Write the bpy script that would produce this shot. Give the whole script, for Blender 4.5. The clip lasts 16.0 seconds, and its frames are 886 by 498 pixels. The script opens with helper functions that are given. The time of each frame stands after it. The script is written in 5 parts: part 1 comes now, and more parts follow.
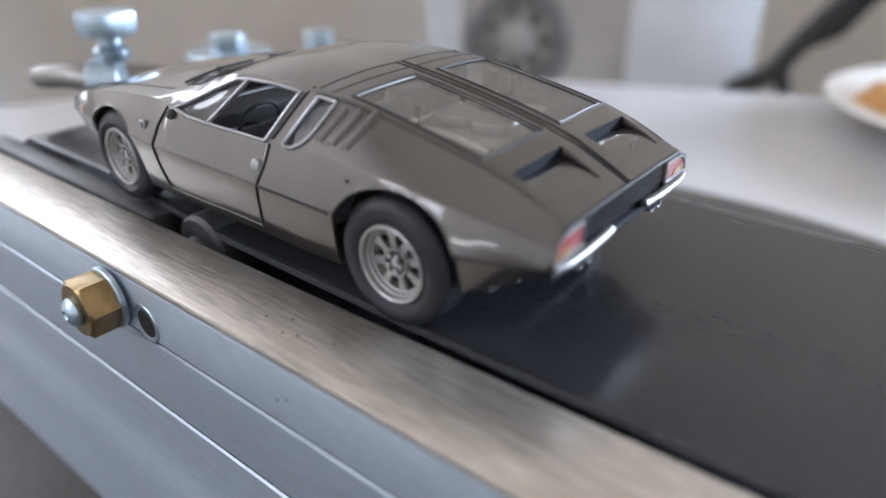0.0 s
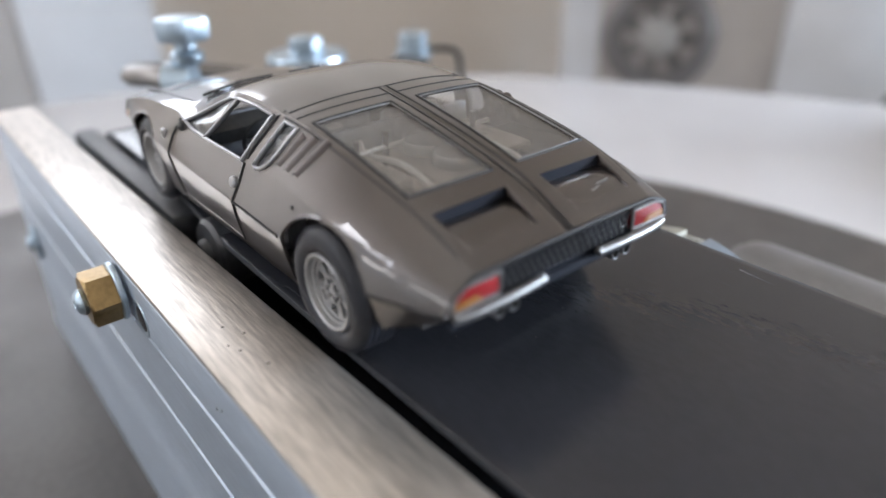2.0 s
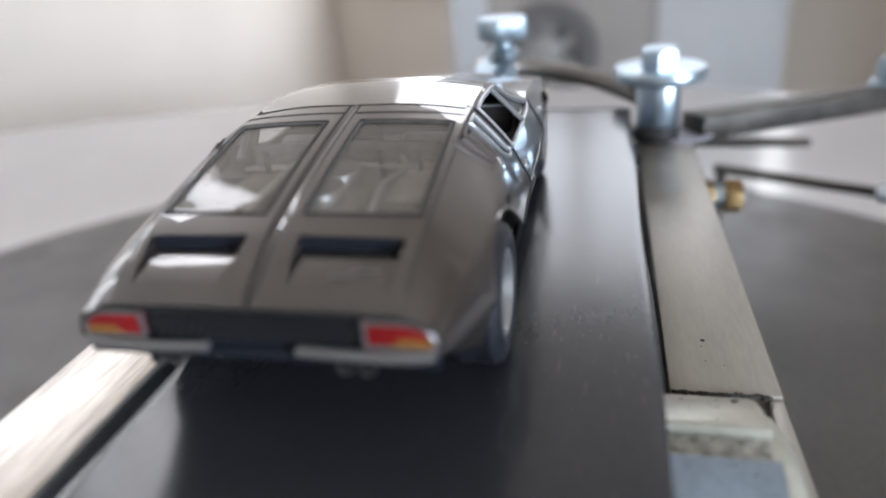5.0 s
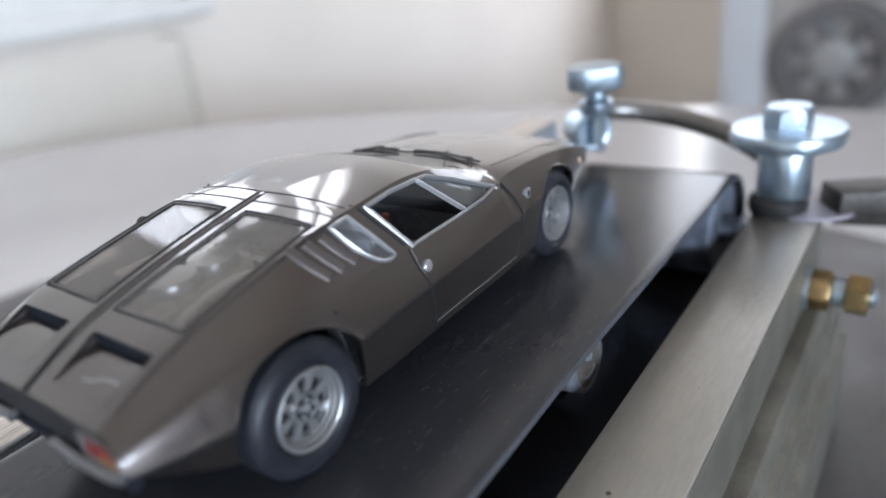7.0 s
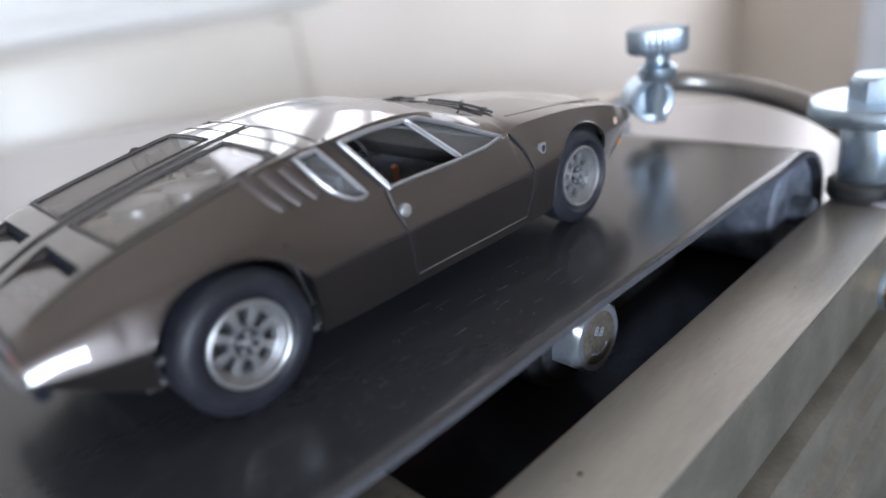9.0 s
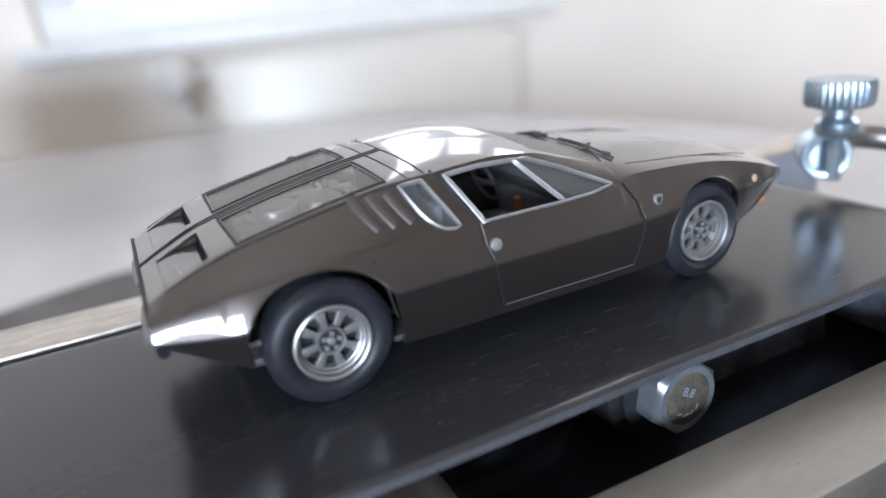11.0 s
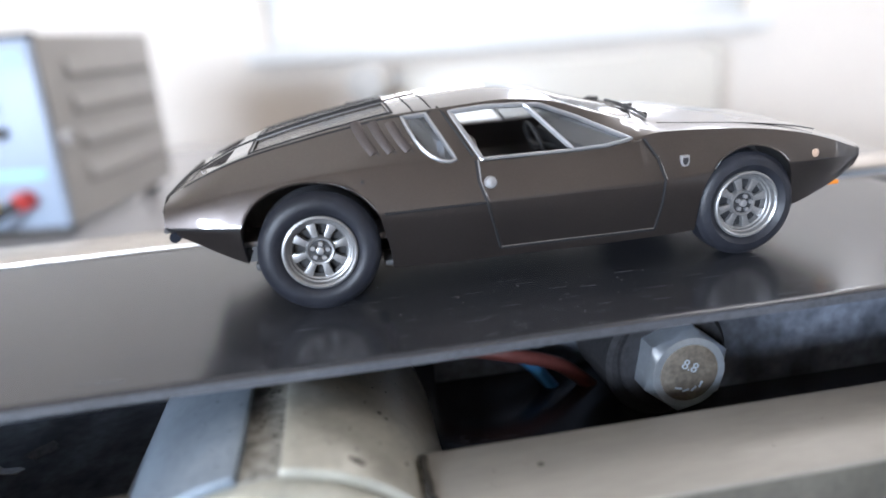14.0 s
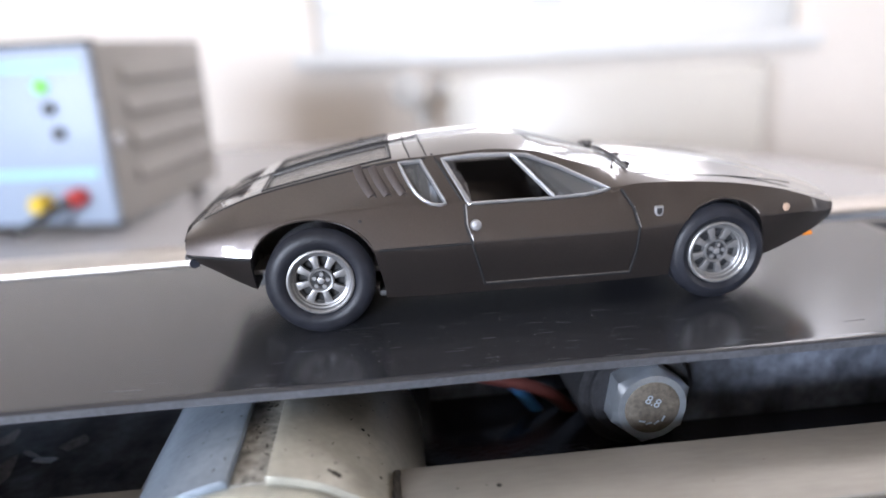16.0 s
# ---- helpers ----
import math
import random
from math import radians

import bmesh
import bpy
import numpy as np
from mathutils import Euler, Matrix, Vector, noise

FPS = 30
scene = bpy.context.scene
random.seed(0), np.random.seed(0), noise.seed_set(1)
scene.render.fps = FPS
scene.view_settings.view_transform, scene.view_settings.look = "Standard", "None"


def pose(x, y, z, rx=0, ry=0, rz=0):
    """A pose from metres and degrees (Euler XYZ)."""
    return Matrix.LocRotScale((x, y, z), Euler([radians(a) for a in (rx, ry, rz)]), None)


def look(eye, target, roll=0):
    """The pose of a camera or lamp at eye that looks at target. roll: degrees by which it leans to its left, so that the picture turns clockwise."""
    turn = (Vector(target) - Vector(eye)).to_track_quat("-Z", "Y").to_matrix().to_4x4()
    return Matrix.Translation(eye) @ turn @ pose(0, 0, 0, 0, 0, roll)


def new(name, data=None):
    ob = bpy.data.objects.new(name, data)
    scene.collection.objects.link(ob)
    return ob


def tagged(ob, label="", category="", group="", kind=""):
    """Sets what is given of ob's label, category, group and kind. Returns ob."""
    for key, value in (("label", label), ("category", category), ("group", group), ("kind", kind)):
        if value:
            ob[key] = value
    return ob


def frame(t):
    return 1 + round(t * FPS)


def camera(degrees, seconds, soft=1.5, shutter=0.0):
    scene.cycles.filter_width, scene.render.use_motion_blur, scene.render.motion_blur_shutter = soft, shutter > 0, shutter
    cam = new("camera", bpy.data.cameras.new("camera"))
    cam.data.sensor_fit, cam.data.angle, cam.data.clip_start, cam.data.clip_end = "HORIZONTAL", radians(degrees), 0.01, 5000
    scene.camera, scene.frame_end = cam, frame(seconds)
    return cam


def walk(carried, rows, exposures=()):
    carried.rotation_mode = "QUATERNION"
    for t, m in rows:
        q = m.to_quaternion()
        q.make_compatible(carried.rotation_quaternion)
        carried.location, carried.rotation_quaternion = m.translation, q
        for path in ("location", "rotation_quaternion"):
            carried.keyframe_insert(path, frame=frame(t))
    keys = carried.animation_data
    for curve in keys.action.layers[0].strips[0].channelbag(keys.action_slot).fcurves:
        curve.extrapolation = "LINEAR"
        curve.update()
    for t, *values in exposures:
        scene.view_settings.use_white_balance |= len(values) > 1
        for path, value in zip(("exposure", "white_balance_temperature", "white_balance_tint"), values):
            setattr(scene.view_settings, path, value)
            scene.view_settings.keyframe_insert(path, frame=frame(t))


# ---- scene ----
# All sizes below are millimetres; MM turns them into metres.
MM = 0.001

# ---- camera and its way round the model ----
PATH = [
    (0, (-74.54, 67.80, 43.84), (-19.37, -1.76, -2.17), -0.18),
    (0.5, (-75.78, 66.03, 42.84), (-18.67, -1.91, -3.23), -0.04),
    (1, (-78.79, 63.10, 42.95), (-18.51, -1.51, -3.86), -0.51),
    (1.5, (-82.75, 58.50, 45.41), (-18.82, -2.47, -1.45), -0.66),
    (2, (-88.15, 50.78, 47.66), (-19.57, -4.88, 0.77), -1.21),
    (2.5, (-92.80, 40.17, 49.22), (-19.05, -7.99, 1.87), -1.17),
    (3, (-97.43, 28.33, 49.21), (-17.66, -8.79, 1.69), -1.56),
    (3.5, (-100.74, 16.38, 49.70), (-15.78, -7.69, 2.77), -2.44),
    (3.7, (-101.56, 11.68, 48.68), (-15.01, -7.01, 2.21), -3.15),
    (5.8, (-82.76, -51.83, 43.53), (-2.33, -9.56, 1.76), -4.77),
    (6, (-80.39, -55.77, 43.71), (-1.73, -10.12, 2.14), -4.63),
    (6.5, (-71.42, -65.47, 45.92), (2.50, -11.88, 5.14), -6.04),
    (7, (-65.76, -69.17, 50.14), (5.95, -12.33, 9.79), -7.74),
    (7.5, (-64.87, -70.60, 51.25), (5.45, -11.43, 11.81), -8.03),
    (8, (-61.94, -71.14, 46.77), (7.87, -10.55, 8.60), -7.34),
    (8.5, (-58.63, -74.35, 41.50), (8.24, -9.99, 4.28), -7.53),
    (9, (-54.01, -77.65, 40.53), (7.52, -9.20, 1.42), -7.81),
    (9.5, (-55.68, -79.34, 42.44), (-0.53, -5.15, 4.31), -7.52),
    (9.7, (-57.76, -80.44, 45.17), (-5.88, -3.50, 7.89), -7.48),
    (11.8, (-31.61, -94.63, 41.51), (-0.55, -6.32, 6.34), -6.03),
    (12, (-28.46, -95.54, 40.66), (0.01, -6.41, 5.37), -6.43),
    (12.5, (-26.15, -94.35, 38.31), (-1.72, -4.52, 1.78), -6.21),
    (13, (-25.95, -95.48, 33.63), (-5.74, -3.61, -0.29), -5.67),
    (13.5, (-26.90, -99.43, 32.30), (-11.12, -5.70, 1.23), -4.68),
    (14, (-25.31, -102.42, 32.68), (-11.93, -8.02, 2.54), -4.30),
    (14.5, (-24.96, -103.72, 33.70), (-11.96, -8.93, 4.61), -3.40),
    (15, (-22.06, -106.01, 37.04), (-10.51, -11.13, 7.66), -3.22),
    (15.5, (-18.94, -108.14, 36.76), (-9.42, -13.20, 6.84), -3.11),
    (16, (-18.87, -110.68, 39.29), (-11.35, -15.40, 9.87), -2.97),
]
cam = camera(66.03, 16.0, soft=1.6)
walk(cam, [(t, look(Vector(e) * MM, Vector(g) * MM, roll)) for t, e, g, roll in PATH],
     exposures=[(0.0, 0.74, 7100, 24), (1.5, 0.75, 7350, 24), (2.5, 0.79, 7450, 24), (3.7, 0.70, 7150, 24), (5.8, 0.2, 7650, 24), (6.3, 0.24, 7500, 24), (7.2, 0.28, 7200, 24), (8.5, 0.24, 7350, 26), (9.7, 0.42, 7300, 26), (12.0, 0.48, 7250, 25), (14.0, 0.74, 7350, 26), (15.0, 0.70, 7550, 27), (16.0, 0.66, 7600, 30)])
cam.data.dof.use_dof = True
cam.data.dof.focus_distance = 0.092
cam.data.dof.aperture_fstop = 11.0

# ---- daylight ----
world = bpy.data.worlds.new("sky")
scene.world = world
world.use_nodes = True
wn = world.node_tree.nodes
sky = wn.new("ShaderNodeTexSky")
sky.sky_type, sky.sun_disc = 'NISHITA', False
sky.sun_elevation, sky.sun_rotation = radians(35), radians(-20)
wn["Background"].inputs["Strength"].default_value = 0.15
world.node_tree.links.new(sky.outputs["Color"], wn["Background"].inputs["Color"])
sun = new("sun", bpy.data.lights.new("sun", 'SUN'))
sun.data.energy, sun.data.angle, sun.data.color = 3.0, radians(0.5), (1, 0.95, 0.88)
# high sun over the roof: it only grazes the window reveals
sun.matrix_world = look((0, 0, 3), (0.6, -0.5, 0))


def window_lamp(at, aim, w, h, watts, colour):
    ob = new("daylight", bpy.data.lights.new("daylight", 'AREA'))
    d = ob.data
    d.shape, d.size, d.size_y, d.energy, d.color = 'RECTANGLE', w * MM, h * MM, watts, colour
    ob.matrix_world = look(Vector(at) * MM, Vector(aim) * MM)
    return ob


# ---- materials ----
def material(name, base, rough=0.5, metal=0.0, coat=0.0, grain=0.0, grain_size=3.0, bump=0.0, bump_size=1.0,
             stretch=(1, 1, 1), stain=0.0, stain_size=40.0, rough_var=0.0, spec=0.5, coat_rough=0.05, coat_ior=1.5, emit=0.0):
    """Principled surface with a fine grain, broad stains and a small relief. Sizes in mm."""
    m = bpy.data.materials.new(name)
    m.use_nodes = True
    nt = m.node_tree
    n, link = nt.nodes, nt.links.new
    p = n["Principled BSDF"]
    p.inputs["Base Color"].default_value = (*base, 1)
    p.inputs["Roughness"].default_value = rough
    p.inputs["Metallic"].default_value = metal
    p.inputs["Coat Weight"].default_value = coat
    p.inputs["Coat Roughness"].default_value = coat_rough
    p.inputs["Specular IOR Level"].default_value = spec
    p.inputs["Coat IOR"].default_value = coat_ior
    if emit:
        p.inputs["Emission Color"].default_value = (*base, 1)
        p.inputs["Emission Strength"].default_value = emit
    if not (grain or stain or bump or rough_var):
        return m
    co = n.new("ShaderNodeTexCoord")
    mp = n.new("ShaderNodeMapping")
    mp.inputs["Scale"].default_value = stretch
    link(co.outputs["Object"], mp.inputs["Vector"])

    def noise_at(size, detail):
        t = n.new("ShaderNodeTexNoise")
        t.inputs["Scale"].default_value = 1000.0 / size
        t.inputs["Detail"].default_value = detail
        link(mp.outputs["Vector"], t.inputs["Vector"])
        return t.outputs["Fac"]

    fine, broad = noise_at(grain_size, 4), noise_at(stain_size, 3)

    def scaled(fac, amount):
        a = n.new("ShaderNodeMapRange")
        a.inputs["From Min"].default_value, a.inputs["From Max"].default_value = 0.3, 0.7
        a.inputs["To Min"].default_value, a.inputs["To Max"].default_value = 1 - amount, 1 + amount
        link(fac, a.inputs["Value"])
        return a.outputs["Result"]

    mul = n.new("ShaderNodeMath")
    mul.operation = 'MULTIPLY'
    link(scaled(fine, grain), mul.inputs[0])
    link(scaled(broad, stain), mul.inputs[1])
    vm = n.new("ShaderNodeVectorMath")
    vm.operation = 'SCALE'
    vm.inputs[0].default_value = base
    link(mul.outputs[0], vm.inputs["Scale"])
    link(vm.outputs["Vector"], p.inputs["Base Color"])
    if rough_var:
        rm = n.new("ShaderNodeMath")
        rm.operation = 'MULTIPLY'
        rm.inputs[1].default_value = rough
        link(scaled(noise_at(stain_size * 0.4, 5), rough_var), rm.inputs[0])
        link(rm.outputs[0], p.inputs["Roughness"])
    if bump:
        b = n.new("ShaderNodeBump")
        b.inputs["Strength"].default_value = bump
        b.inputs["Distance"].default_value = 0.0001
        link(noise_at(bump_size, 3), b.inputs["Height"])
        link(b.outputs["Normal"], p.inputs["Normal"])
    return m


def glass_material(name, tint, gloss=1.45, rough=0.03, haze=0.0, haze_colour=(0.5, 0.5, 0.5), edge=0.6):
    m = bpy.data.materials.new(name)
    m.use_nodes = True
    nt = m.node_tree
    n, link = nt.nodes, nt.links.new
    n.remove(n["Principled BSDF"])
    out = n["Material Output"]
    tr, gl, df = n.new("ShaderNodeBsdfTransparent"), n.new("ShaderNodeBsdfGlossy"), n.new("ShaderNodeBsdfDiffuse")
    tr.inputs["Color"].default_value = (*tint, 1)
    gl.inputs["Roughness"].default_value = rough
    df.inputs["Color"].default_value = (*haze_colour, 1)
    lw = n.new("ShaderNodeLayerWeight")
    lw.inputs["Blend"].default_value = 0.5
    fr, mu, ad = n.new("ShaderNodeMath"), n.new("ShaderNodeMath"), n.new("ShaderNodeMath")
    fr.operation, mu.operation, ad.operation = 'POWER', 'MULTIPLY', 'ADD'
    link(lw.outputs["Facing"], fr.inputs[0])
    fr.inputs[1].default_value, mu.inputs[1].default_value, ad.inputs[1].default_value = 3.5, edge, (gloss - 1) * 0.09
    link(fr.outputs[0], mu.inputs[0])
    link(mu.outputs[0], ad.inputs[0])
    fr = ad
    m1, m2 = n.new("ShaderNodeMixShader"), n.new("ShaderNodeMixShader")
    m1.inputs["Fac"].default_value = haze
    link(tr.outputs[0], m1.inputs[1])
    link(df.outputs[0], m1.inputs[2])
    link(fr.outputs[0], m2.inputs["Fac"])
    link(m1.outputs[0], m2.inputs[1])
    link(gl.outputs[0], m2.inputs[2])
    link(m2.outputs[0], out.inputs["Surface"])
    return m


PAINT = material("brown_metallic_paint", (0.064, 0.053, 0.050), 0.34, 0.8, coat=1.0, coat_ior=1.68, grain=0.05, grain_size=0.25,
                 stain=0.05, stain_size=12, coat_rough=0.02)
PAINT_SATIN = material("satin_brown_paint", (0.074, 0.059, 0.055), 0.5, 0.4, grain=0.1, grain_size=0.25)
INNER = material("black_plastic", (0.042, 0.041, 0.042), 0.6, bump=0.2, bump_size=0.6, grain=0.2, grain_size=1)
MATT = material("matt_black_oxide", (0.02, 0.02, 0.022), 0.8, spec=0.08, grain=0.2, grain_size=0.6)
SHUT = material("panel_gap", (0.006, 0.006, 0.007), 0.7)
SLOT = material("slot_shadow_and_tail_blue", (0.010, 0.012, 0.018), 0.8, spec=0.15, bump=0.3, bump_size=0.4)
TRIM = material("silver_trim", (0.38, 0.38, 0.39), 0.34, 0.7, grain=0.08, grain_size=0.6)
BUMPER = material("dull_bumper_chrome", (0.18, 0.176, 0.176), 0.36, 0.65, grain=0.08, grain_size=0.6)
CHROME = material("chrome", (0.62, 0.63, 0.65), 0.14, 1.0, grain=0.05, grain_size=1)
RIM = material("silver_wheel_paint", (0.29, 0.287, 0.288), 0.36, 0.7, grain=0.10, grain_size=0.3)
RIM_DARK = material("wheel_recess", (0.02, 0.02, 0.022), 0.5)
TYRE = material("tyre_rubber", (0.016, 0.017, 0.022), 0.44, spec=0.28, bump=0.35, bump_size=0.35, grain=0.15, grain_size=1.5, stain=0.2, stain_size=6)
RED = material("red_lens", (0.22, 0.008, 0.010), 0.35, spec=0.3)
AMBER_OLD = material("dull_amber_lens", (0.22, 0.085, 0.022), 0.35, spec=0.3)
EXHAUST = material("dull_exhaust_steel", (0.16, 0.16, 0.165), 0.3, 0.9)
ZINC_BRIGHT = material("bright_zinc", (0.60, 0.66, 0.72), 0.28, 0.85, grain=0.06, grain_size=0.8)
WORN = material("worn_bolt_face", (0.13, 0.11, 0.09), 0.55, 0.5, grain=0.3, grain_size=0.6, stain=0.25, stain_size=2.5)
AMBER = material("amber_lens", (0.75, 0.22, 0.03), 0.2, coat=0.6)
LAMP = material("pale_lamp_lens", (0.50, 0.33, 0.24), 0.3, coat=0.4)
GLASS = glass_material("clear_car_glass", (0.80, 0.81, 0.82), 1.45, 0.04, 0.06)
REAR_GLASS = glass_material("dusty_rear_glass", (0.90, 0.89, 0.88), 1.45, 0.05, 0.16, (0.40, 0.36, 0.33), 0.36)
# a near-black cabin, its base raised to carry the lens veil
CABIN = material("veil_lifted_cabin_grey", (0.30, 0.31, 0.34), 0.6, grain=0.2, grain_size=1)
FRAME_DARK = material("dark_window_rubber", (0.022, 0.020, 0.020), 0.6, spec=0.3)
TUBE = material("dull_steel_tube", (0.22, 0.205, 0.195), 0.34, 0.75, stain=0.15, stain_size=8)
SEAT = material("grey_seat", (0.34, 0.335, 0.34), 0.6, grain=0.2, grain_size=0.8)
ENGINE = material("grey_engine_cover", (0.36, 0.325, 0.30), 0.6, grain=0.15, grain_size=1.0, stain=0.2, stain_size=4)
ALLOY = material("pale_engine_alloy", (0.66, 0.64, 0.61), 0.4, 0.3, grain=0.1, grain_size=0.5)
WOOD = material("brown_knob", (0.40, 0.15, 0.08), 0.4)
BELT = material("black_rubber_belt", (0.026, 0.0275, 0.033), 0.20, bump=0.02, bump_size=0.3, grain=0.08, grain_size=0.6,
                stain=0.10, stain_size=30, stretch=(0.35, 1, 1), spec=0.5)
GRILLE = material("dark_grille", (0.035, 0.034, 0.036), 0.45, 0.4)
SCRATCH = material("scuffed_rubber", (0.072, 0.076, 0.084), 0.6)
SPECK = material("pale_dust", (0.13, 0.128, 0.128), 0.9, grain=0.3, grain_size=0.5)
# blue skylight on the rail's sides is painted into this base colour
ALU = material("sky_tinted_aluminium", (0.42, 0.49, 0.57), 0.42, 0.6, bump=0.1, bump_size=0.3, stretch=(0.1, 1, 1),
               grain=0.08, grain_size=0.5, stain=0.06, stain_size=22)
# warm room light on the rail's top is painted into this grey
ALU_TOP = material("brushed_aluminium", (0.54, 0.495, 0.45), 0.34, 0.85, bump=0.5, bump_size=0.25, stretch=(0.08, 1, 1),
                   grain=0.28, grain_size=0.4, stain=0.08, stain_size=16)
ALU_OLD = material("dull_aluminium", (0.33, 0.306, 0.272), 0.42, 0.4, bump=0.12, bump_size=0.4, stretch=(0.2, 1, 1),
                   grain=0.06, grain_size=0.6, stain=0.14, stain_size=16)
ALU_FOOT = material("darker_aluminium", (0.15, 0.138, 0.115), 0.5, 0.4, grain=0.1, grain_size=0.8, stain=0.25, stain_size=10)
ZINC = material("blue_zinc_steel", (0.37, 0.46, 0.53), 0.30, 0.88, grain=0.06, grain_size=0.8, stain=0.08, stain_size=4)
BRASS = material("brass", (0.27, 0.18, 0.085), 0.34, 0.9, grain=0.10, grain_size=0.6, stain=0.15, stain_size=3)
STEEL = material("dark_steel", (0.055, 0.048, 0.042), 0.5, 0.5, grain=0.25, grain_size=1, stain=0.35, stain_size=8)
# blue-grey lift in the base stands in for lens haze on black parts
BLACK = material("haze_lifted_black", (0.085, 0.096, 0.118), 0.6, spec=0.3, grain=0.25, grain_size=1.5, stain=0.7, stain_size=7)
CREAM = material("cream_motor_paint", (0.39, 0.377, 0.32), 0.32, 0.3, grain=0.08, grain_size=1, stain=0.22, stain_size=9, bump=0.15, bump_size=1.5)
# cream band half with the blue sky reflection put into its colour
BAND_SKY_BLUE = material("sky_tinted_cream", (0.20, 0.243, 0.285), 0.38, 0.3, grain=0.1, grain_size=1, stain=0.12, stain_size=8)
SIDE = material("dark_grey_plate_paint", (0.045, 0.046, 0.050), 0.45, grain=0.2, grain_size=1, stain=0.2, stain_size=8)
TAPE = material("grey_tape", (0.20, 0.21, 0.23), 0.45, 0.2, grain=0.3, grain_size=0.8)
GRUBBY = material("grubby_steel", (0.25, 0.24, 0.215), 0.5, 0.3, grain=0.5, grain_size=1.2, stain=0.4, stain_size=6)
# belt rubber made paler, the cool light on its edge painted in
CUT = material("lit_rubber_edge", (0.055, 0.058, 0.066), 0.5, grain=0.25, grain_size=0.6, stain=0.2, stain_size=8)
GREY_SHEET = material("grey_sheet_metal", (0.20, 0.195, 0.20), 0.42, 0.35, grain=0.06, grain_size=1, stain=0.1, stain_size=12)
GRIME = material("grime", (0.03, 0.027, 0.022), 0.8)
RED_WIRE = material("red_wire", (0.16, 0.042, 0.036), 0.45, grain=0.1, grain_size=1)
BLUE_WIRE = material("blue_wire", (0.03, 0.20, 0.42), 0.45)
DISC = material("dark_turntable", (0.07, 0.063, 0.06), 0.42, spec=0.45, bump=0.15, bump_size=1.2, grain=0.12, grain_size=2, stain=0.18, stain_size=45, rough_var=0.2)
TABLE = material("white_laminate", (0.60, 0.59, 0.60), 0.22, grain=0.02, grain_size=2, stain=0.04, stain_size=80)
WALL = material("cream_wall_paint", (0.81, 0.735, 0.665), 0.8, bump=0.3, bump_size=3, grain=0.03, grain_size=6, stain=0.04, stain_size=300)
CEIL = material("warm_white_ceiling", (0.86, 0.775, 0.68), 0.9, grain=0.02, grain_size=8, stain=0.03, stain_size=300)
FLOOR = material("grey_brown_floor", (0.20, 0.17, 0.15), 0.5, grain=0.1, grain_size=10, stain=0.15, stain_size=200)
RADIATOR = material("cream_radiator_enamel", (0.68, 0.63, 0.56), 0.35, stain=0.04, stain_size=100)
WHITE = material("white_plastic", (0.76, 0.75, 0.73), 0.4, stain=0.03, stain_size=30)
PSU_GREY = material("beige_steel_case", (0.295, 0.276, 0.254), 0.5, stain=0.05, stain_size=40, grain=0.03, grain_size=2)
VALVE = material("pale_grey_plastic", (0.62, 0.60, 0.57), 0.5, stain=0.05, stain_size=20)
RAIL_SHEEN = material("mauve_rail_sheen", (0.34, 0.32, 0.36), 0.5, stain=0.06, stain_size=8)
PSU_VENT = material("vent_shade", (0.12, 0.112, 0.105), 0.6)
PSU_FACE = material("pale_blue_panel", (0.27, 0.33, 0.41), 0.45, stain=0.03, stain_size=30)
PSU_BAND = material("sky_blue_print", (0.27, 0.55, 0.82), 0.5)
GREEN = material("green_lamp", (0.12, 0.60, 0.08), 0.3, emit=0.25)
PLUG_RED = material("red_plug", (0.55, 0.04, 0.03), 0.4)
PLUG_YELLOW = material("yellow_plug", (0.75, 0.48, 0.04), 0.4)
CASE_DARK = material("grey_cabinet_paint", (0.34, 0.31, 0.29), 0.55, stain=0.1, stain_size=80)
CASE_PALE = material("pale_cabinet_panel", (0.52, 0.53, 0.55), 0.5, stain=0.06, stain_size=80)
FAN_GREY = material("grey_fan_plastic", (0.13, 0.12, 0.12), 0.5)
FAN = material("black_fan_plastic", (0.02, 0.02, 0.02), 0.45)
FAN_HUB = material("grey_fan_hub", (0.30, 0.29, 0.28), 0.45)
PLATE = material("white_china", (0.80, 0.79, 0.77), 0.15)
BREAD = material("bread_crust", (0.45, 0.22, 0.08), 0.8, bump=0.6, bump_size=4, grain=0.3, grain_size=5, stain=0.25, stain_size=20)
CRUMB = material("bread_crumb", (0.72, 0.58, 0.40), 0.9, bump=0.6, bump_size=2, grain=0.15, grain_size=3)
PANE = glass_material("window_glass", (0.97, 0.98, 0.98), 1.45, 0.0)


# ---- mesh helpers ----
BASE = {}


def thing(name, base, label, category, group="", kind=""):
    ob = new(name)
    ob.empty_display_size = 0.01
    ob.location = Vector(base) * MM
    BASE[ob.name] = Vector(base)
    return tagged(ob, label, category, group, kind)


def mesh_of(name, verts, faces, mat, origin, angle=38.0, mats=None, slots=None):
    me = bpy.data.meshes.new(name)
    o = np.array(origin, float)
    v = (np.array(verts, float) - o) * MM
    me.from_pydata(v.tolist(), [], [list(map(int, q)) for q in faces])
    for m in (mats or [mat]):
        me.materials.append(m)
    if slots is not None:
        me.polygons.foreach_set("material_index", slots)
    me.validate()
    me.polygons.foreach_set("use_smooth", [True] * len(me.polygons))
    me.set_sharp_from_angle(angle=radians(angle))
    me.update()
    return me


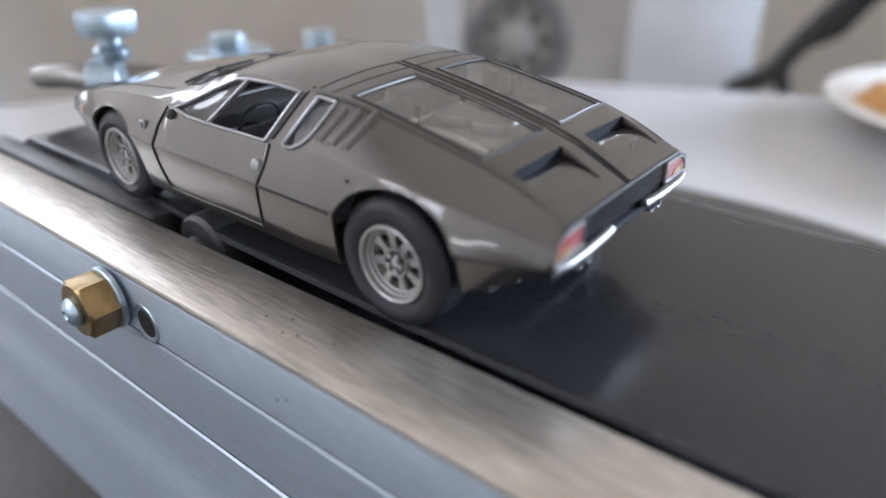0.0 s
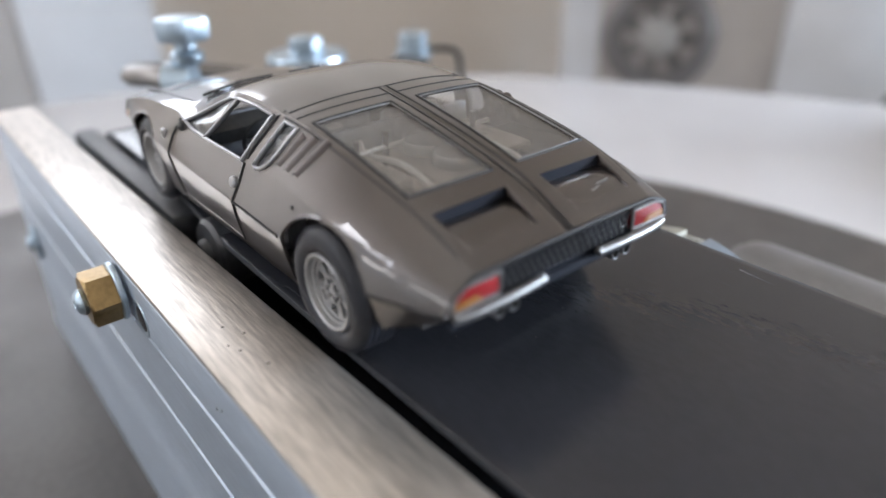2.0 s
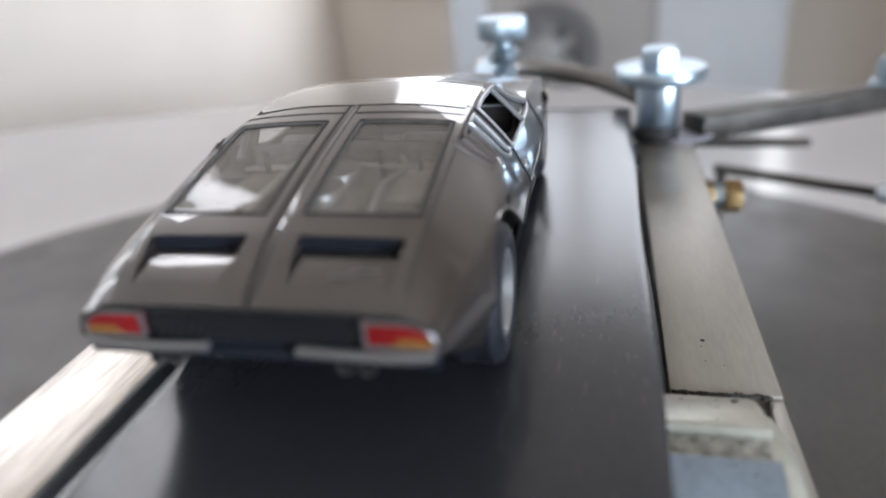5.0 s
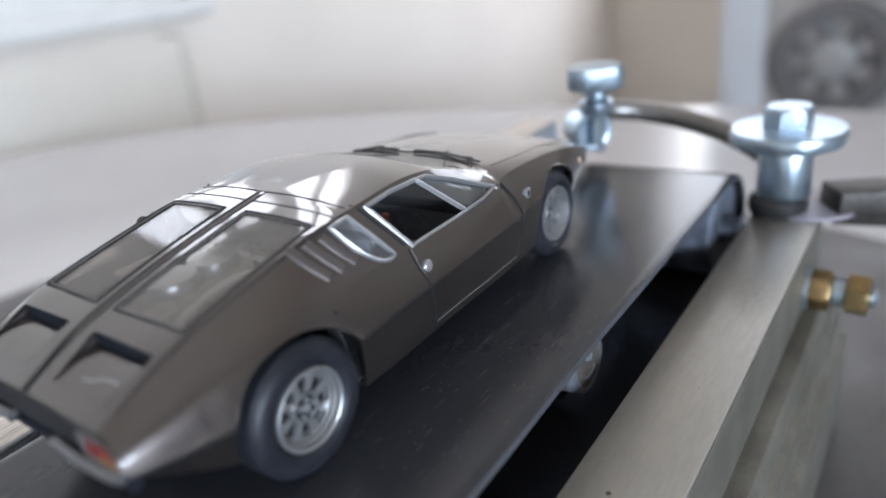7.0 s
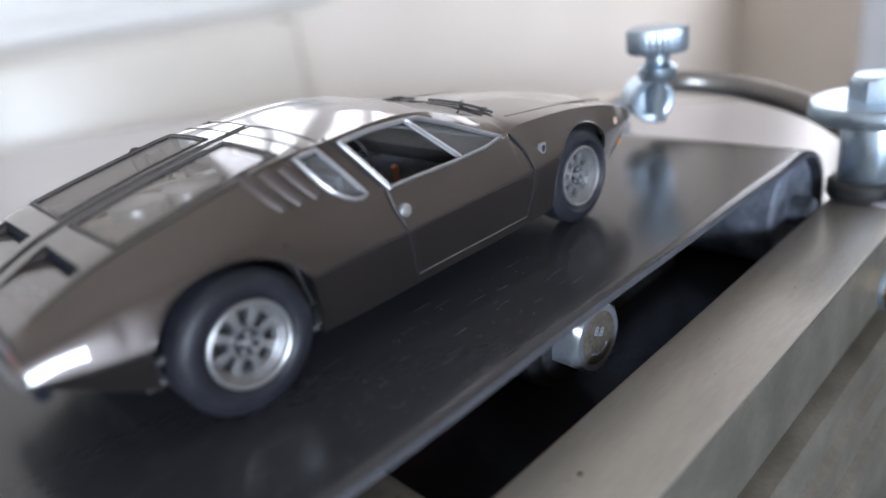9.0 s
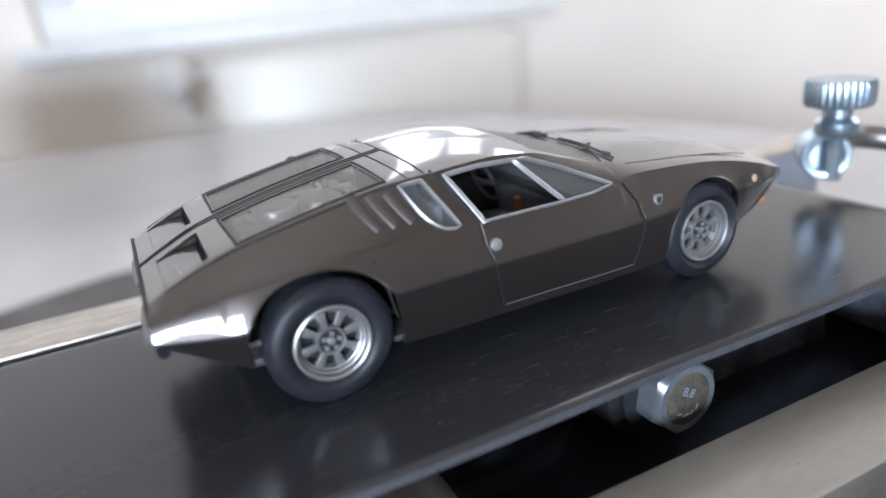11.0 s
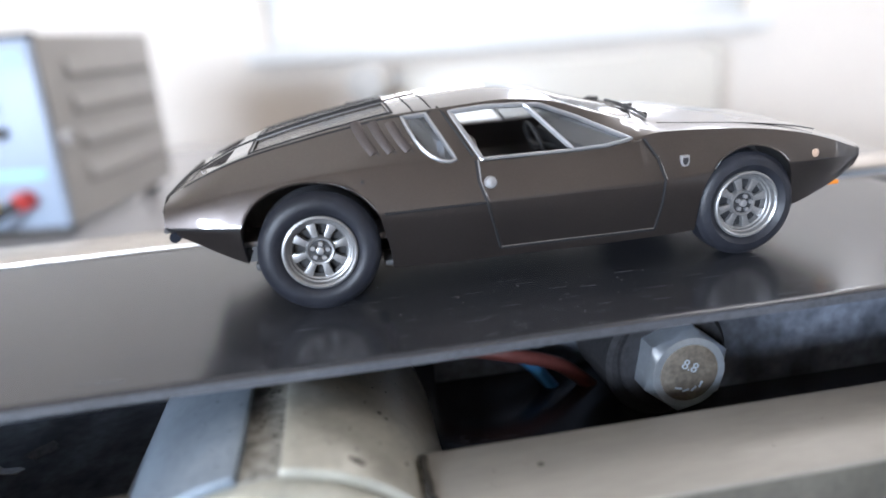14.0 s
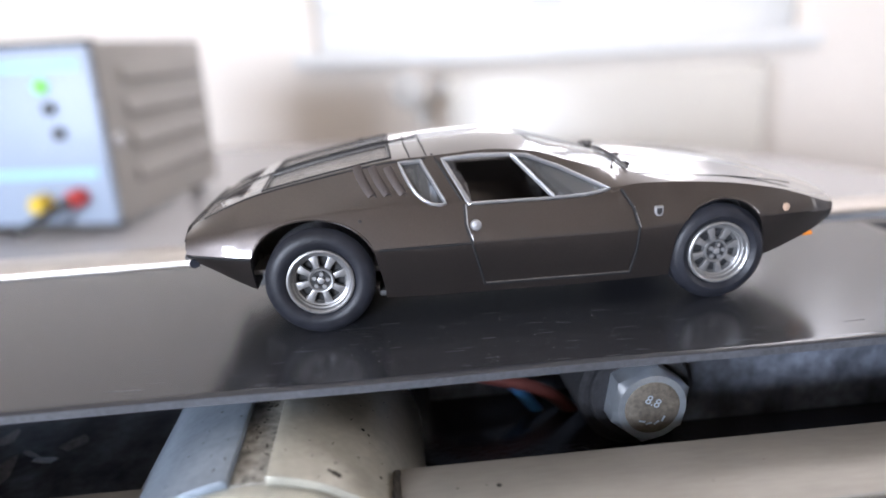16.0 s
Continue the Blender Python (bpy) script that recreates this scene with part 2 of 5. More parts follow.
def part(name, geo, mat, parent, label="", angle=38.0):
    """One mesh under a thing or under another part. geo: (verts, faces) in world millimetres."""
    base = BASE[parent.name]
    ob = new(name, mesh_of(name, geo[0], geo[1], mat, base, angle))
    ob.parent = parent
    BASE[ob.name] = base
    return tagged(ob, label)


def solo(name, geo, mat, base, label, category, group="", kind="", angle=38.0):
    """A thing that is one mesh, with its origin at base."""
    ob = new(name, mesh_of(name, geo[0], geo[1], mat, base, angle))
    ob.location = Vector(base) * MM
    BASE[ob.name] = Vector(base)
    return tagged(ob, label, category, group, kind)


def join(*geos):
    vs, fs = [], []
    for v, f in geos:
        k = len(vs)
        vs += [tuple(p) for p in v]
        fs += [[i + k for i in q] for q in f]
    return vs, fs


def moved(geo, m):
    return [tuple(m @ Vector(p)) for p in geo[0]], geo[1]


def box(x0, x1, y0, y1, z0, z1, bevel=0.0, seg=2):
    bm = bmesh.new()
    bmesh.ops.create_cube(bm, size=1.0)
    for v in bm.verts:
        v.co = Vector(((x0 + x1) / 2 + v.co.x * (x1 - x0), (y0 + y1) / 2 + v.co.y * (y1 - y0), (z0 + z1) / 2 + v.co.z * (z1 - z0)))
    if bevel:
        bmesh.ops.bevel(bm, geom=bm.edges[:], offset=bevel, segments=seg, profile=0.5, affect='EDGES')
    return out_of(bm)


def out_of(bm):
    bmesh.ops.recalc_face_normals(bm, faces=bm.faces[:])
    bm.verts.index_update()
    g = [tuple(v.co) for v in bm.verts], [[v.index for v in f.verts] for f in bm.faces]
    bm.free()
    return g


AXES = {'x': (Vector((0, 1, 0)), Vector((0, 0, 1)), Vector((1, 0, 0))),
        'y': (Vector((0, 0, 1)), Vector((1, 0, 0)), Vector((0, 1, 0))),
        'z': (Vector((1, 0, 0)), Vector((0, 1, 0)), Vector((0, 0, 1)))}


def frame_of(axis):
    if axis in AXES:
        return AXES[axis]
    w = Vector(axis).normalized()
    u = w.orthogonal().normalized()
    return u, w.cross(u), w


def lathe(profile, at, axis='z', seg=32, ribs=0, rib_depth=0.0, rib_from=0.0, caps=True):
    """Turns (radius, height) points about an axis through at. ribs: knurls cut where the radius is above rib_from."""
    u, v, w = frame_of(axis)
    at = Vector(at)
    vs, fs = [], []
    n = seg
    for r, h in profile:
        for k in range(n):
            a = 2 * math.pi * k / n
            rr = r - (rib_depth * (k % 2) if ribs and r > rib_from else 0)
            vs.append(tuple(at + w * h + (u * math.cos(a) + v * math.sin(a)) * rr))
    for i in range(len(profile) - 1):
        for k in range(n):
            a, b = i * n + k, i * n + (k + 1) % n
            fs.append([a, b, b + n, a + n])
    for i, flip in ((0, True), (len(profile) - 1, False)):
        if caps and profile[i][0] > 1e-6:
            ring = [i * n + k for k in range(n)]
            fs.append(ring[::-1] if flip else ring)
    return vs, fs


def rod(r, at, axis, h0, h1, seg=24, bev=0.15):
    b = min(bev, r * 0.4, abs(h1 - h0) * 0.4)
    return lathe([(r - b, h0), (r, h0 + b), (r, h1 - b), (r - b, h1)], at, axis, seg)


def hexagon(af, at, axis, h0, h1, turn=0.0, chamfer=0.5, top=0.98):
    """A hexagonal nut or bolt head with its corners turned off."""
    u, v, w = frame_of(axis)
    at = Vector(at)
    R = af / math.sqrt(3)
    vs, fs = [], []
    n = 24
    rows = ((h0, 0.93), (h0 + chamfer * 0.5, 1.0), (h1 - chamfer, 1.0), (h1, 0.0))
    for h, k in rows:
        for i in range(n):
            a = 2 * math.pi * i / n
            flat = af / 2 / math.cos(((a) % (math.pi / 3)) - math.pi / 6)
            r = min(flat, R * 0.99)
            if k == 0.0:
                r = min(flat, af / 2 * top)
            else:
                r = min(flat, R * k + (0.07 * R if k < 1 else 0))
            aa = a + radians(turn)
            vs.append(tuple(at + w * h + (u * math.cos(aa) + v * math.sin(aa)) * r))
    for i in range(len(rows) - 1):
        for k in range(n):
            a, b = i * n + k, i * n + (k + 1) % n
            fs.append([a, b, b + n, a + n])
    fs.append([k for k in range(n)][::-1])
    fs.append([3 * n + k for k in range(n)])
    return vs, fs


def smooth_path(pts, per=8, closed=False):
    p = [Vector(q) for q in pts]
    n, out = len(p), []
    for i in range(n if closed else n - 1):
        g = [p[(i + k) % n] if closed else p[min(max(i + k, 0), n - 1)] for k in (-1, 0, 1, 2)]
        for s in range(per):
            t = s / per
            out.append(0.5 * ((2 * g[1]) + (g[2] - g[0]) * t + (2 * g[0] - 5 * g[1] + 4 * g[2] - g[3]) * t * t
                              + (3 * g[1] - g[0] - 3 * g[2] + g[3]) * t ** 3))
    if not closed:
        out.append(p[-1])
    return out


def tube(path, r, seg=10, closed=False, flat=1.0):
    """A round rod along a path; flat below 1 presses it along its second normal."""
    p = [Vector(q) for q in path]
    n = len(p)
    vs, fs = [], []
    ref = None
    for i in range(n):
        a, b = (p[(i - 1) % n], p[(i + 1) % n]) if closed else (p[max(i - 1, 0)], p[min(i + 1, n - 1)])
        d = (b - a).normalized()
        if ref is None:
            ref = d.orthogonal().normalized()
        ref = (ref - d * ref.dot(d)).normalized()
        s = d.cross(ref)
        for k in range(seg):
            t = 2 * math.pi * k / seg
            vs.append(tuple(p[i] + ref * (r * math.cos(t)) + s * (r * flat * math.sin(t))))
    for i in range(n if closed else n - 1):
        for k in range(seg):
            a, b = i * seg + k, i * seg + (k + 1) % seg
            c, e = ((i + 1) % n) * seg + (k + 1) % seg, ((i + 1) % n) * seg + k
            fs.append([a, b, c, e])
    if not closed:
        fs.append([k for k in range(seg)][::-1])
        fs.append([(n - 1) * seg + k for k in range(seg)])
    return vs, fs


def extrude(poly, axis, d0, d1, bevel=0.0):
    """A prism from a polygon in the plane across an axis (x: (y, z); y: (x, z); z: (x, y))."""
    def put(a, b, d):
        return {'x': (d, a, b), 'y': (a, d, b), 'z': (a, b, d)}[axis]
    bm = bmesh.new()
    lo = [bm.verts.new(put(a, b, d0)) for a, b in poly]
    hi = [bm.verts.new(put(a, b, d1)) for a, b in poly]
    n = len(poly)
    bm.faces.new(lo)
    bm.faces.new(hi[::-1])
    for i in range(n):
        bm.faces.new((lo[i], hi[i], hi[(i + 1) % n], lo[(i + 1) % n]))
    if bevel:
        bmesh.ops.recalc_face_normals(bm, faces=bm.faces[:])
        es = [e for e in bm.edges if e.calc_face_angle(0) > 1.2]
        bmesh.ops.bevel(bm, geom=es, offset=bevel, segments=2, profile=0.5, affect='EDGES', clamp_overlap=True)
    return out_of(bm)


# ---- the room ----
# axes of the room: N towards the window wall, A along it
NX, NY = math.sin(radians(12)), math.cos(radians(12))
ROOM = Matrix(((NY, NX, 0, 0), (-NX, NY, 0, 0), (0, 0, 1, 0), (0, 0, 0, 1)))


def room(geo):
    return moved(geo, ROOM)


WALL_N, WALL_S, WALL_E, WALL_W = 893, -1500, 1350, -1500
Z_TABLE, Z_DISC, Z_FLOOR, Z_CEIL = -68.0, -62.0, -810.0, 1700.0
# the window: from a0 to a1 along the wall, z0 to z1 high
WA0, WA1, WZ0, WZ1 = -300, 365, 28, 190
# windows beyond the view, known by their reflections: from, to, sill, head
W2 = (-1000, -250, 60, 440)
W3 = (385, 670, 400, 1000)
W4 = (-150, 780, -60, 800)
W5 = (70, 365, 215, 640)
solo("floor", room(box(WALL_W - 100, WALL_E + 100, WALL_S - 100, WALL_N + 200, Z_FLOOR - 60, Z_FLOOR)), FLOOR, (0, 0, Z_FLOOR),
     "grey-brown floor under the table", "floor", kind="structure")
solo("ceiling", room(box(WALL_W - 100, WALL_E + 100, WALL_S - 100, WALL_N + 200, Z_CEIL, Z_CEIL + 60)), CEIL, (0, 0, Z_CEIL),
     "plain warm white ceiling", "ceiling", kind="structure")


def wall_with_hole(a0, a1, n0, n1, hole):
    h0, h1, z0, z1 = hole
    return room(join(box(a0, h0, n0, n1, Z_FLOOR, Z_CEIL), box(h1, a1, n0, n1, Z_FLOOR, Z_CEIL),
                     box(h0, h1, n0, n1, Z_FLOOR, z0), box(h0, h1, n0, n1, z1, Z_CEIL)))


N0, N1 = WALL_N, WALL_N + 180
solo("wall_north", room(join(box(WALL_W, WA0, N0, N1, Z_FLOOR, Z_CEIL), box(WA1, W3[0], N0, N1, Z_FLOOR, Z_CEIL), box(W3[1], WALL_E, N0, N1, Z_FLOOR, Z_CEIL),
                             box(WA0, WA1, N0, N1, Z_FLOOR, WZ0), box(WA0, W5[0], N0, N1, WZ1, Z_CEIL), box(W5[0], WA1, N0, N1, WZ1, W5[2]), box(W5[0], WA1, N0, N1, W5[3], Z_CEIL),
                             box(W3[0], W3[1], N0, N1, Z_FLOOR, W3[2]), box(W3[0], W3[1], N0, N1, W3[3], Z_CEIL))), WALL, (0, WALL_N, 0),
     "cream painted wall with a bright window", "wall", kind="structure")
solo("wall_south", wall_with_hole(WALL_W, WALL_E, WALL_S - 180, WALL_S, W2), WALL, (0, WALL_S, 0),
     "cream painted wall with a white framed window", "wall", kind="structure")
solo("wall_east", room(join(box(WALL_E, WALL_E + 180, WALL_S, W4[0], Z_FLOOR, Z_CEIL), box(WALL_E, WALL_E + 180, W4[1], WALL_N, Z_FLOOR, Z_CEIL),
                            box(WALL_E, WALL_E + 180, W4[0], W4[1], Z_FLOOR, W4[2]), box(WALL_E, WALL_E + 180, W4[0], W4[1], W4[3], Z_CEIL))), WALL, (WALL_E, 0, 0),
     "cream painted wall behind the cabinet", "wall", kind="structure")
solo("wall_west", room(box(WALL_W - 120, WALL_W, WALL_S, WALL_N, Z_FLOOR, Z_CEIL)), WALL, (WALL_W, 0, 0),
     "cream painted side wall", "wall", kind="structure")


def window(name, a0, a1, z0, z1, n, out, label, turn=Matrix.Identity(4), f=24, g=12):
    """A casement in a wall opening: frame bars f wide, sill and two panes. turn: for a wall across the room."""
    def room(geo):
        return moved(geo, ROOM @ turn)
    w = thing(name, tuple(ROOM @ turn @ Vector(((a0 + a1) / 2, n, z0))), label, "window", kind="structure")
    d0, d1 = (n + 20 * out, n + 75 * out)
    lo, hi = min(d0, d1), max(d0, d1)
    part("window_frame", room(join(box(a0, a1, lo, hi, z0, z0 + f, 4), box(a0, a1, lo, hi, z1 - f, z1, 4),
                                   box(a0, a0 + f, lo, hi, z0 + f, z1 - f, 4), box(a1 - f, a1, lo, hi, z0 + f, z1 - f, 4))), WHITE, w)
    mid = (a0 + a1) / 2
    part("window_mullion", room(box(mid - g, mid + g, lo - 2, hi + 2, z0 + f, z1 - f, 4)), WHITE, w)
    s0, s1 = sorted((n - 30 * out, n + 20 * out))
    part("window_sill", room(box(a0 - 25, a1 + 25, s0, s1, z0 - 22, z0 + 2, 4)), WHITE, w)
    m = (lo + hi) / 2
    for p0, p1 in ((a0 + f, mid - g), (mid + g, a1 - f)):
        glass = part("pane", room(box(p0, p1, m - 3, m + 3, z0 + f, z1 - f)), PANE, w)
        glass.visible_shadow = False
    return w


window("window_1", WA0, WA1, WZ0, WZ1, WALL_N, 1, "white framed window, blown out by bright daylight", f=52, g=30)
window("window_2", *W2, WALL_S, -1, "white framed window with cool daylight")
c1 = ROOM @ Vector(((WA0 + WA1) / 2, WALL_N + 120, (WZ0 + WZ1) / 2))
window_lamp(c1, ROOM @ Vector((0, -300, 0)), 620, 130, 0.55, (0.80, 0.91, 1.0))
window("window_5", *W5, WALL_N, 1, "tall white framed upper window with bright daylight")
window_lamp(ROOM @ Vector(((W5[0] + W5[1]) / 2, WALL_N + 120, (W5[2] + W5[3]) / 2)), ROOM @ Vector((100, -300, 0)), 270, 400, 1.6, (0.74, 0.89, 1.0))
window("window_3", *W3, WALL_N, 1, "tall white framed window with bright daylight")
window_lamp(ROOM @ Vector(((W3[0] + W3[1]) / 2, WALL_N + 120, (W3[2] + W3[3]) / 2)), ROOM @ Vector((200, -300, 0)), 265, 580, 3.2, (0.74, 0.89, 1.0))
QUARTER = Matrix.Rotation(radians(-90), 4, 'Z')
window("window_4", -W4[1], -W4[0], W4[2], W4[3], WALL_E, 1, "white framed side window with bright daylight", QUARTER)
window_lamp(ROOM @ Vector((WALL_E + 120, (W4[0] + W4[1]) / 2, 370)), ROOM @ Vector((-300, 100, 0)), 900, 830, 10.2, (0.74, 0.89, 1.0))
c2 = ROOM @ Vector(((W2[0] + W2[1]) / 2, WALL_S - 120, (W2[2] + W2[3]) / 2))
window_lamp(c2, ROOM @ Vector((0, 300, 0)), 730, 360, 52.0, (0.55, 0.79, 1.0))


def radiator():
    a0, a1, n0, n1, z0, z1 = -95, 300, WALL_N - 95, WALL_N - 30, -640, -6
    r = thing("radiator", tuple(ROOM @ Vector((100, n1, z0))), "cream enamelled panel radiator under the window", "radiator")
    part("front_panel", room(box(a0, a1, n0, n0 + 14, z0, z1 - 4, 5)), RADIATOR, r)
    part("back_panel", room(box(a0, a1, n1 - 14, n1, z0, z1 - 10, 5)), RADIATOR, r)
    part("top_grille", room(join(*[box(a0 + 8 + i * 19, a0 + 20 + i * 19, n0 + 12, n1 - 12, z1 - 14, z1 - 8, 1) for i in range(20)])), RADIATOR, r)
    part("side_cover", room(box(a0 - 4, a0, n0, n1, z0, z1, 1.5)), RADIATOR, r)
    part("side_cover", room(box(a1, a1 + 4, n0, n1, z0, z1, 1.5)), RADIATOR, r)
    part("wall_bracket", room(box(a0 + 60, a0 + 90, n1, WALL_N, z1 - 140, z1 - 100)), RADIATOR, r)
    part("wall_bracket", room(box(a1 - 90, a1 - 60, n1, WALL_N, z1 - 140, z1 - 100)), RADIATOR, r)
    v = ROOM @ Vector((a0 - 40, n0 + 20, -22))
    ax = ROOM.to_3x3() @ Vector((-0.25, -0.97, 0))
    part("valve_body", join(rod(9, v, (0, 0, 1), -50, 4), rod(8, v, tuple(ROOM.to_3x3() @ Vector((1, 0, 0))), 0, 46)), VALVE, r, "pale pipe fitting")
    part("thermostat_head", lathe([(14, -6), (19, 0), (24, 8), (25, 40), (23, 52), (16, 56)], v, tuple(ax), 32, ribs=1, rib_depth=1.6, rib_from=24), VALVE, r, "white ribbed valve head")


radiator()


def table():
    t = thing("table", (0, 0, Z_FLOOR), "large white laminate table with dark legs", "table")
    edge = [(-900, 560), (-500, 690), (0, 660), (254, 500), (370, 230), (397, -21), (340, -170), (247, -285), (60, -385), (-200, -470), (-600, -560), (-950, -480), (-1050, 0)]
    ring = [(p.x, p.y) for p in smooth_path([(x, y, 0) for x, y in edge], 6, True)]
    part("tabletop", extrude(ring, 'z', Z_TABLE - 26, Z_TABLE, 1.5), TABLE, t)
    for x, y in ((-800, 420), (150, 420), (150, -280), (-800, -380)):
        part("leg", rod(25, (x, y, 0), 'z', Z_FLOOR, Z_TABLE - 26, 24, 2), STEEL, t)


table()


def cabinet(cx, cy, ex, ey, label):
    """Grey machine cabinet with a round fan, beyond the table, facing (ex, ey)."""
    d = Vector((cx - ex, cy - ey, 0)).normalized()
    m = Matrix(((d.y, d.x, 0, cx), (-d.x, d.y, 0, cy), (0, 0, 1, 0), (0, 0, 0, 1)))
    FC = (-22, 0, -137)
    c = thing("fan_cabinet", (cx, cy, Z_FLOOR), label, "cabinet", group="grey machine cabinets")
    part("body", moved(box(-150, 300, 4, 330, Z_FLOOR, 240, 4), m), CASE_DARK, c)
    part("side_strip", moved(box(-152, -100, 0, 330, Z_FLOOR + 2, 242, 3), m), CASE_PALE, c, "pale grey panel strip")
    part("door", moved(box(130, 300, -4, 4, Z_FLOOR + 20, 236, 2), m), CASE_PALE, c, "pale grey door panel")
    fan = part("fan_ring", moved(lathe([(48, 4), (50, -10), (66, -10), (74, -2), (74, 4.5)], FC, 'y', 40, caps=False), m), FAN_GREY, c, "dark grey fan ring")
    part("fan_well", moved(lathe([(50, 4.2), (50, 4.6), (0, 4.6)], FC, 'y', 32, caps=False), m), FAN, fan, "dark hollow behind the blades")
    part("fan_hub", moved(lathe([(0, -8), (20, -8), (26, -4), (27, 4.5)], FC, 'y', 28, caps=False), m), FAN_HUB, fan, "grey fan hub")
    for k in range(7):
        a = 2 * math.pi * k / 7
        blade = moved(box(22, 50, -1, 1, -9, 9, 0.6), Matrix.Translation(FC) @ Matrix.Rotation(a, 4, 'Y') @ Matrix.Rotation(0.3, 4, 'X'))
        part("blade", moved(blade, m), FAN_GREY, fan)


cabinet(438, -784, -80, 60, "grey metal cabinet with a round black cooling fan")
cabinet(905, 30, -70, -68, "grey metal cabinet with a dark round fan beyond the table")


def power_supply():
    """Bench supply: slanted pale blue face, louvred beige side."""
    fx, fy = 0.186, 0.983
    m = Matrix(((0.983, fx, 0, -186), (-0.186, fy, 0, 319), (0, 0, 1, Z_TABLE), (0, 0, 0, 1)))
    p = thing("power_supply", (-181, 319, Z_TABLE), "beige bench power supply with pale blue front panel", "power supply")
    part("case", moved(box(-200, 0, 6, 152, 6, 116, 2.5), m), PSU_GREY, p)
    face = part("front_panel", moved(box(-199, -1, 0, 6, 7, 115, 1.5), m), PSU_FACE, p, "pale blue printed front panel")
    part("front_rim", moved(box(-201, 1, -1, 7, 114, 117.5, 0.6), m), STEEL, p, "dark edge strip")
    part("front_rim", moved(box(-201, 1, -1, 7, 5, 7.5, 0.6), m), STEEL, p, "dark edge strip")
    part("printed_band", moved(box(-190, -8, -0.6, 0.1, 101, 106), m), PSU_BAND, face, "sky blue band")
    part("printed_band", moved(box(-190, -8, -0.6, 0.1, 37, 42), m), PSU_BAND, face, "sky blue band")
    part("indicator_lamp", moved(lathe([(4.2, 0), (4.2, -2), (2.5, -4), (0, -4.6)], (-33, 0, 92), 'y', 20), m), GREEN, face, "lit green lamp")
    part("push_button", moved(rod(3.6, (-30, 0, 79), 'y', -4, 0, 20, 0.8), m), STEEL, face)
    part("push_button", moved(rod(3.6, (-27, 0, 64), 'y', -4, 0, 20, 0.8), m), STEEL, face)
    part("binding_post", moved(lathe([(5.6, 0), (5.6, -6), (4.8, -11), (3.6, -12)], (-22, 0, 25), 'y', 24), m), PLUG_RED, face, "red binding post")
    part("binding_post", moved(lathe([(5.8, 0), (5.8, -6), (4.8, -11), (3.6, -12)], (-46, 0, 22), 'y', 24), m), PLUG_YELLOW, face, "yellow binding post")
    part("plug", moved(rod(3.2, (-22, -12, 25), (-0.75, -0.45, -0.48), 0, 34, 16, 1), m), FAN, face, "black plug")
    for k in range(4):
        z = 27 + k * 21
        hood = [(0.0, z + 13), (1.2, z + 10.5), (3.4, z + 4.2), (3.4, z + 3.2), (0.0, z + 3.2)]
        louvre = part("vent_louvre", moved(([(x, y, h) for y in (30, 142) for x, h in hood], [[0, 1, 2, 3, 4], [9, 8, 7, 6, 5]] + [[i, i + 5, (i + 1) % 5 + 5, (i + 1) % 5] for i in range(5)]), m), PSU_GREY, p, "long pressed vent louvre")
        part("vent_slit", moved(box(-0.3, 0.25, 31, 141, z + 0.6, z + 3.2), m), PSU_VENT, louvre, "dark slit under the louvre")
    part("side_screw", moved(lathe([(5.5, 0), (5, 1.6), (0, 2.4)], (0, 14, 58), 'x', 20), m), CHROME, p)
    for x, y in ((-185, 20), (-15, 20), (-185, 140), (-15, 140)):
        part("foot", moved(rod(6, (x, y, 0), 'z', 0, 6.5, 16, 1), m), FAN, p)


power_supply()


def plate_with_bread():
    x, y = -104, -378
    pl = thing("plate", (x, y, Z_TABLE), "white china plate at the edge of the table", "plate")
    part("dish", lathe([(0, 1), (45, 1), (60, 4), (98, 16), (100, 17.5), (97, 18), (60, 6), (45, 3.5), (0, 3.5)], (x, y, Z_TABLE), 'z', 48), PLATE, pl)
    random.seed(5)
    for i, (dx, dy, s, rz) in enumerate(((58, 14, 0.42, 0.5), (40, -12, 0.72, 1.5))):
        bm = bmesh.new()
        bmesh.ops.create_icosphere(bm, subdivisions=4, radius=1)
        for v in bm.verts:
            k = 1 + 0.12 * noise.noise(v.co * 2.2 + Vector((i * 7, 0, 0)))
            v.co = Vector((v.co.x * 62 * s * k, v.co.y * 40 * s * k, max(v.co.z, -0.45) * 34 * s * k))
        g = moved(out_of(bm), Matrix.Translation((x + dx, y + dy, Z_TABLE + 5 + 15.5 * s)) @ Matrix.Rotation(rz, 4, 'Z'))
        loaf = solo("bread_roll", g, (BREAD, CRUMB)[i], (x + dx, y + dy, Z_TABLE + 5), ("crusty brown bread roll lying on the plate", "pale torn bread roll lying on the plate")[i], "bread", group="bread on the plate", angle=80)


plate_with_bread()


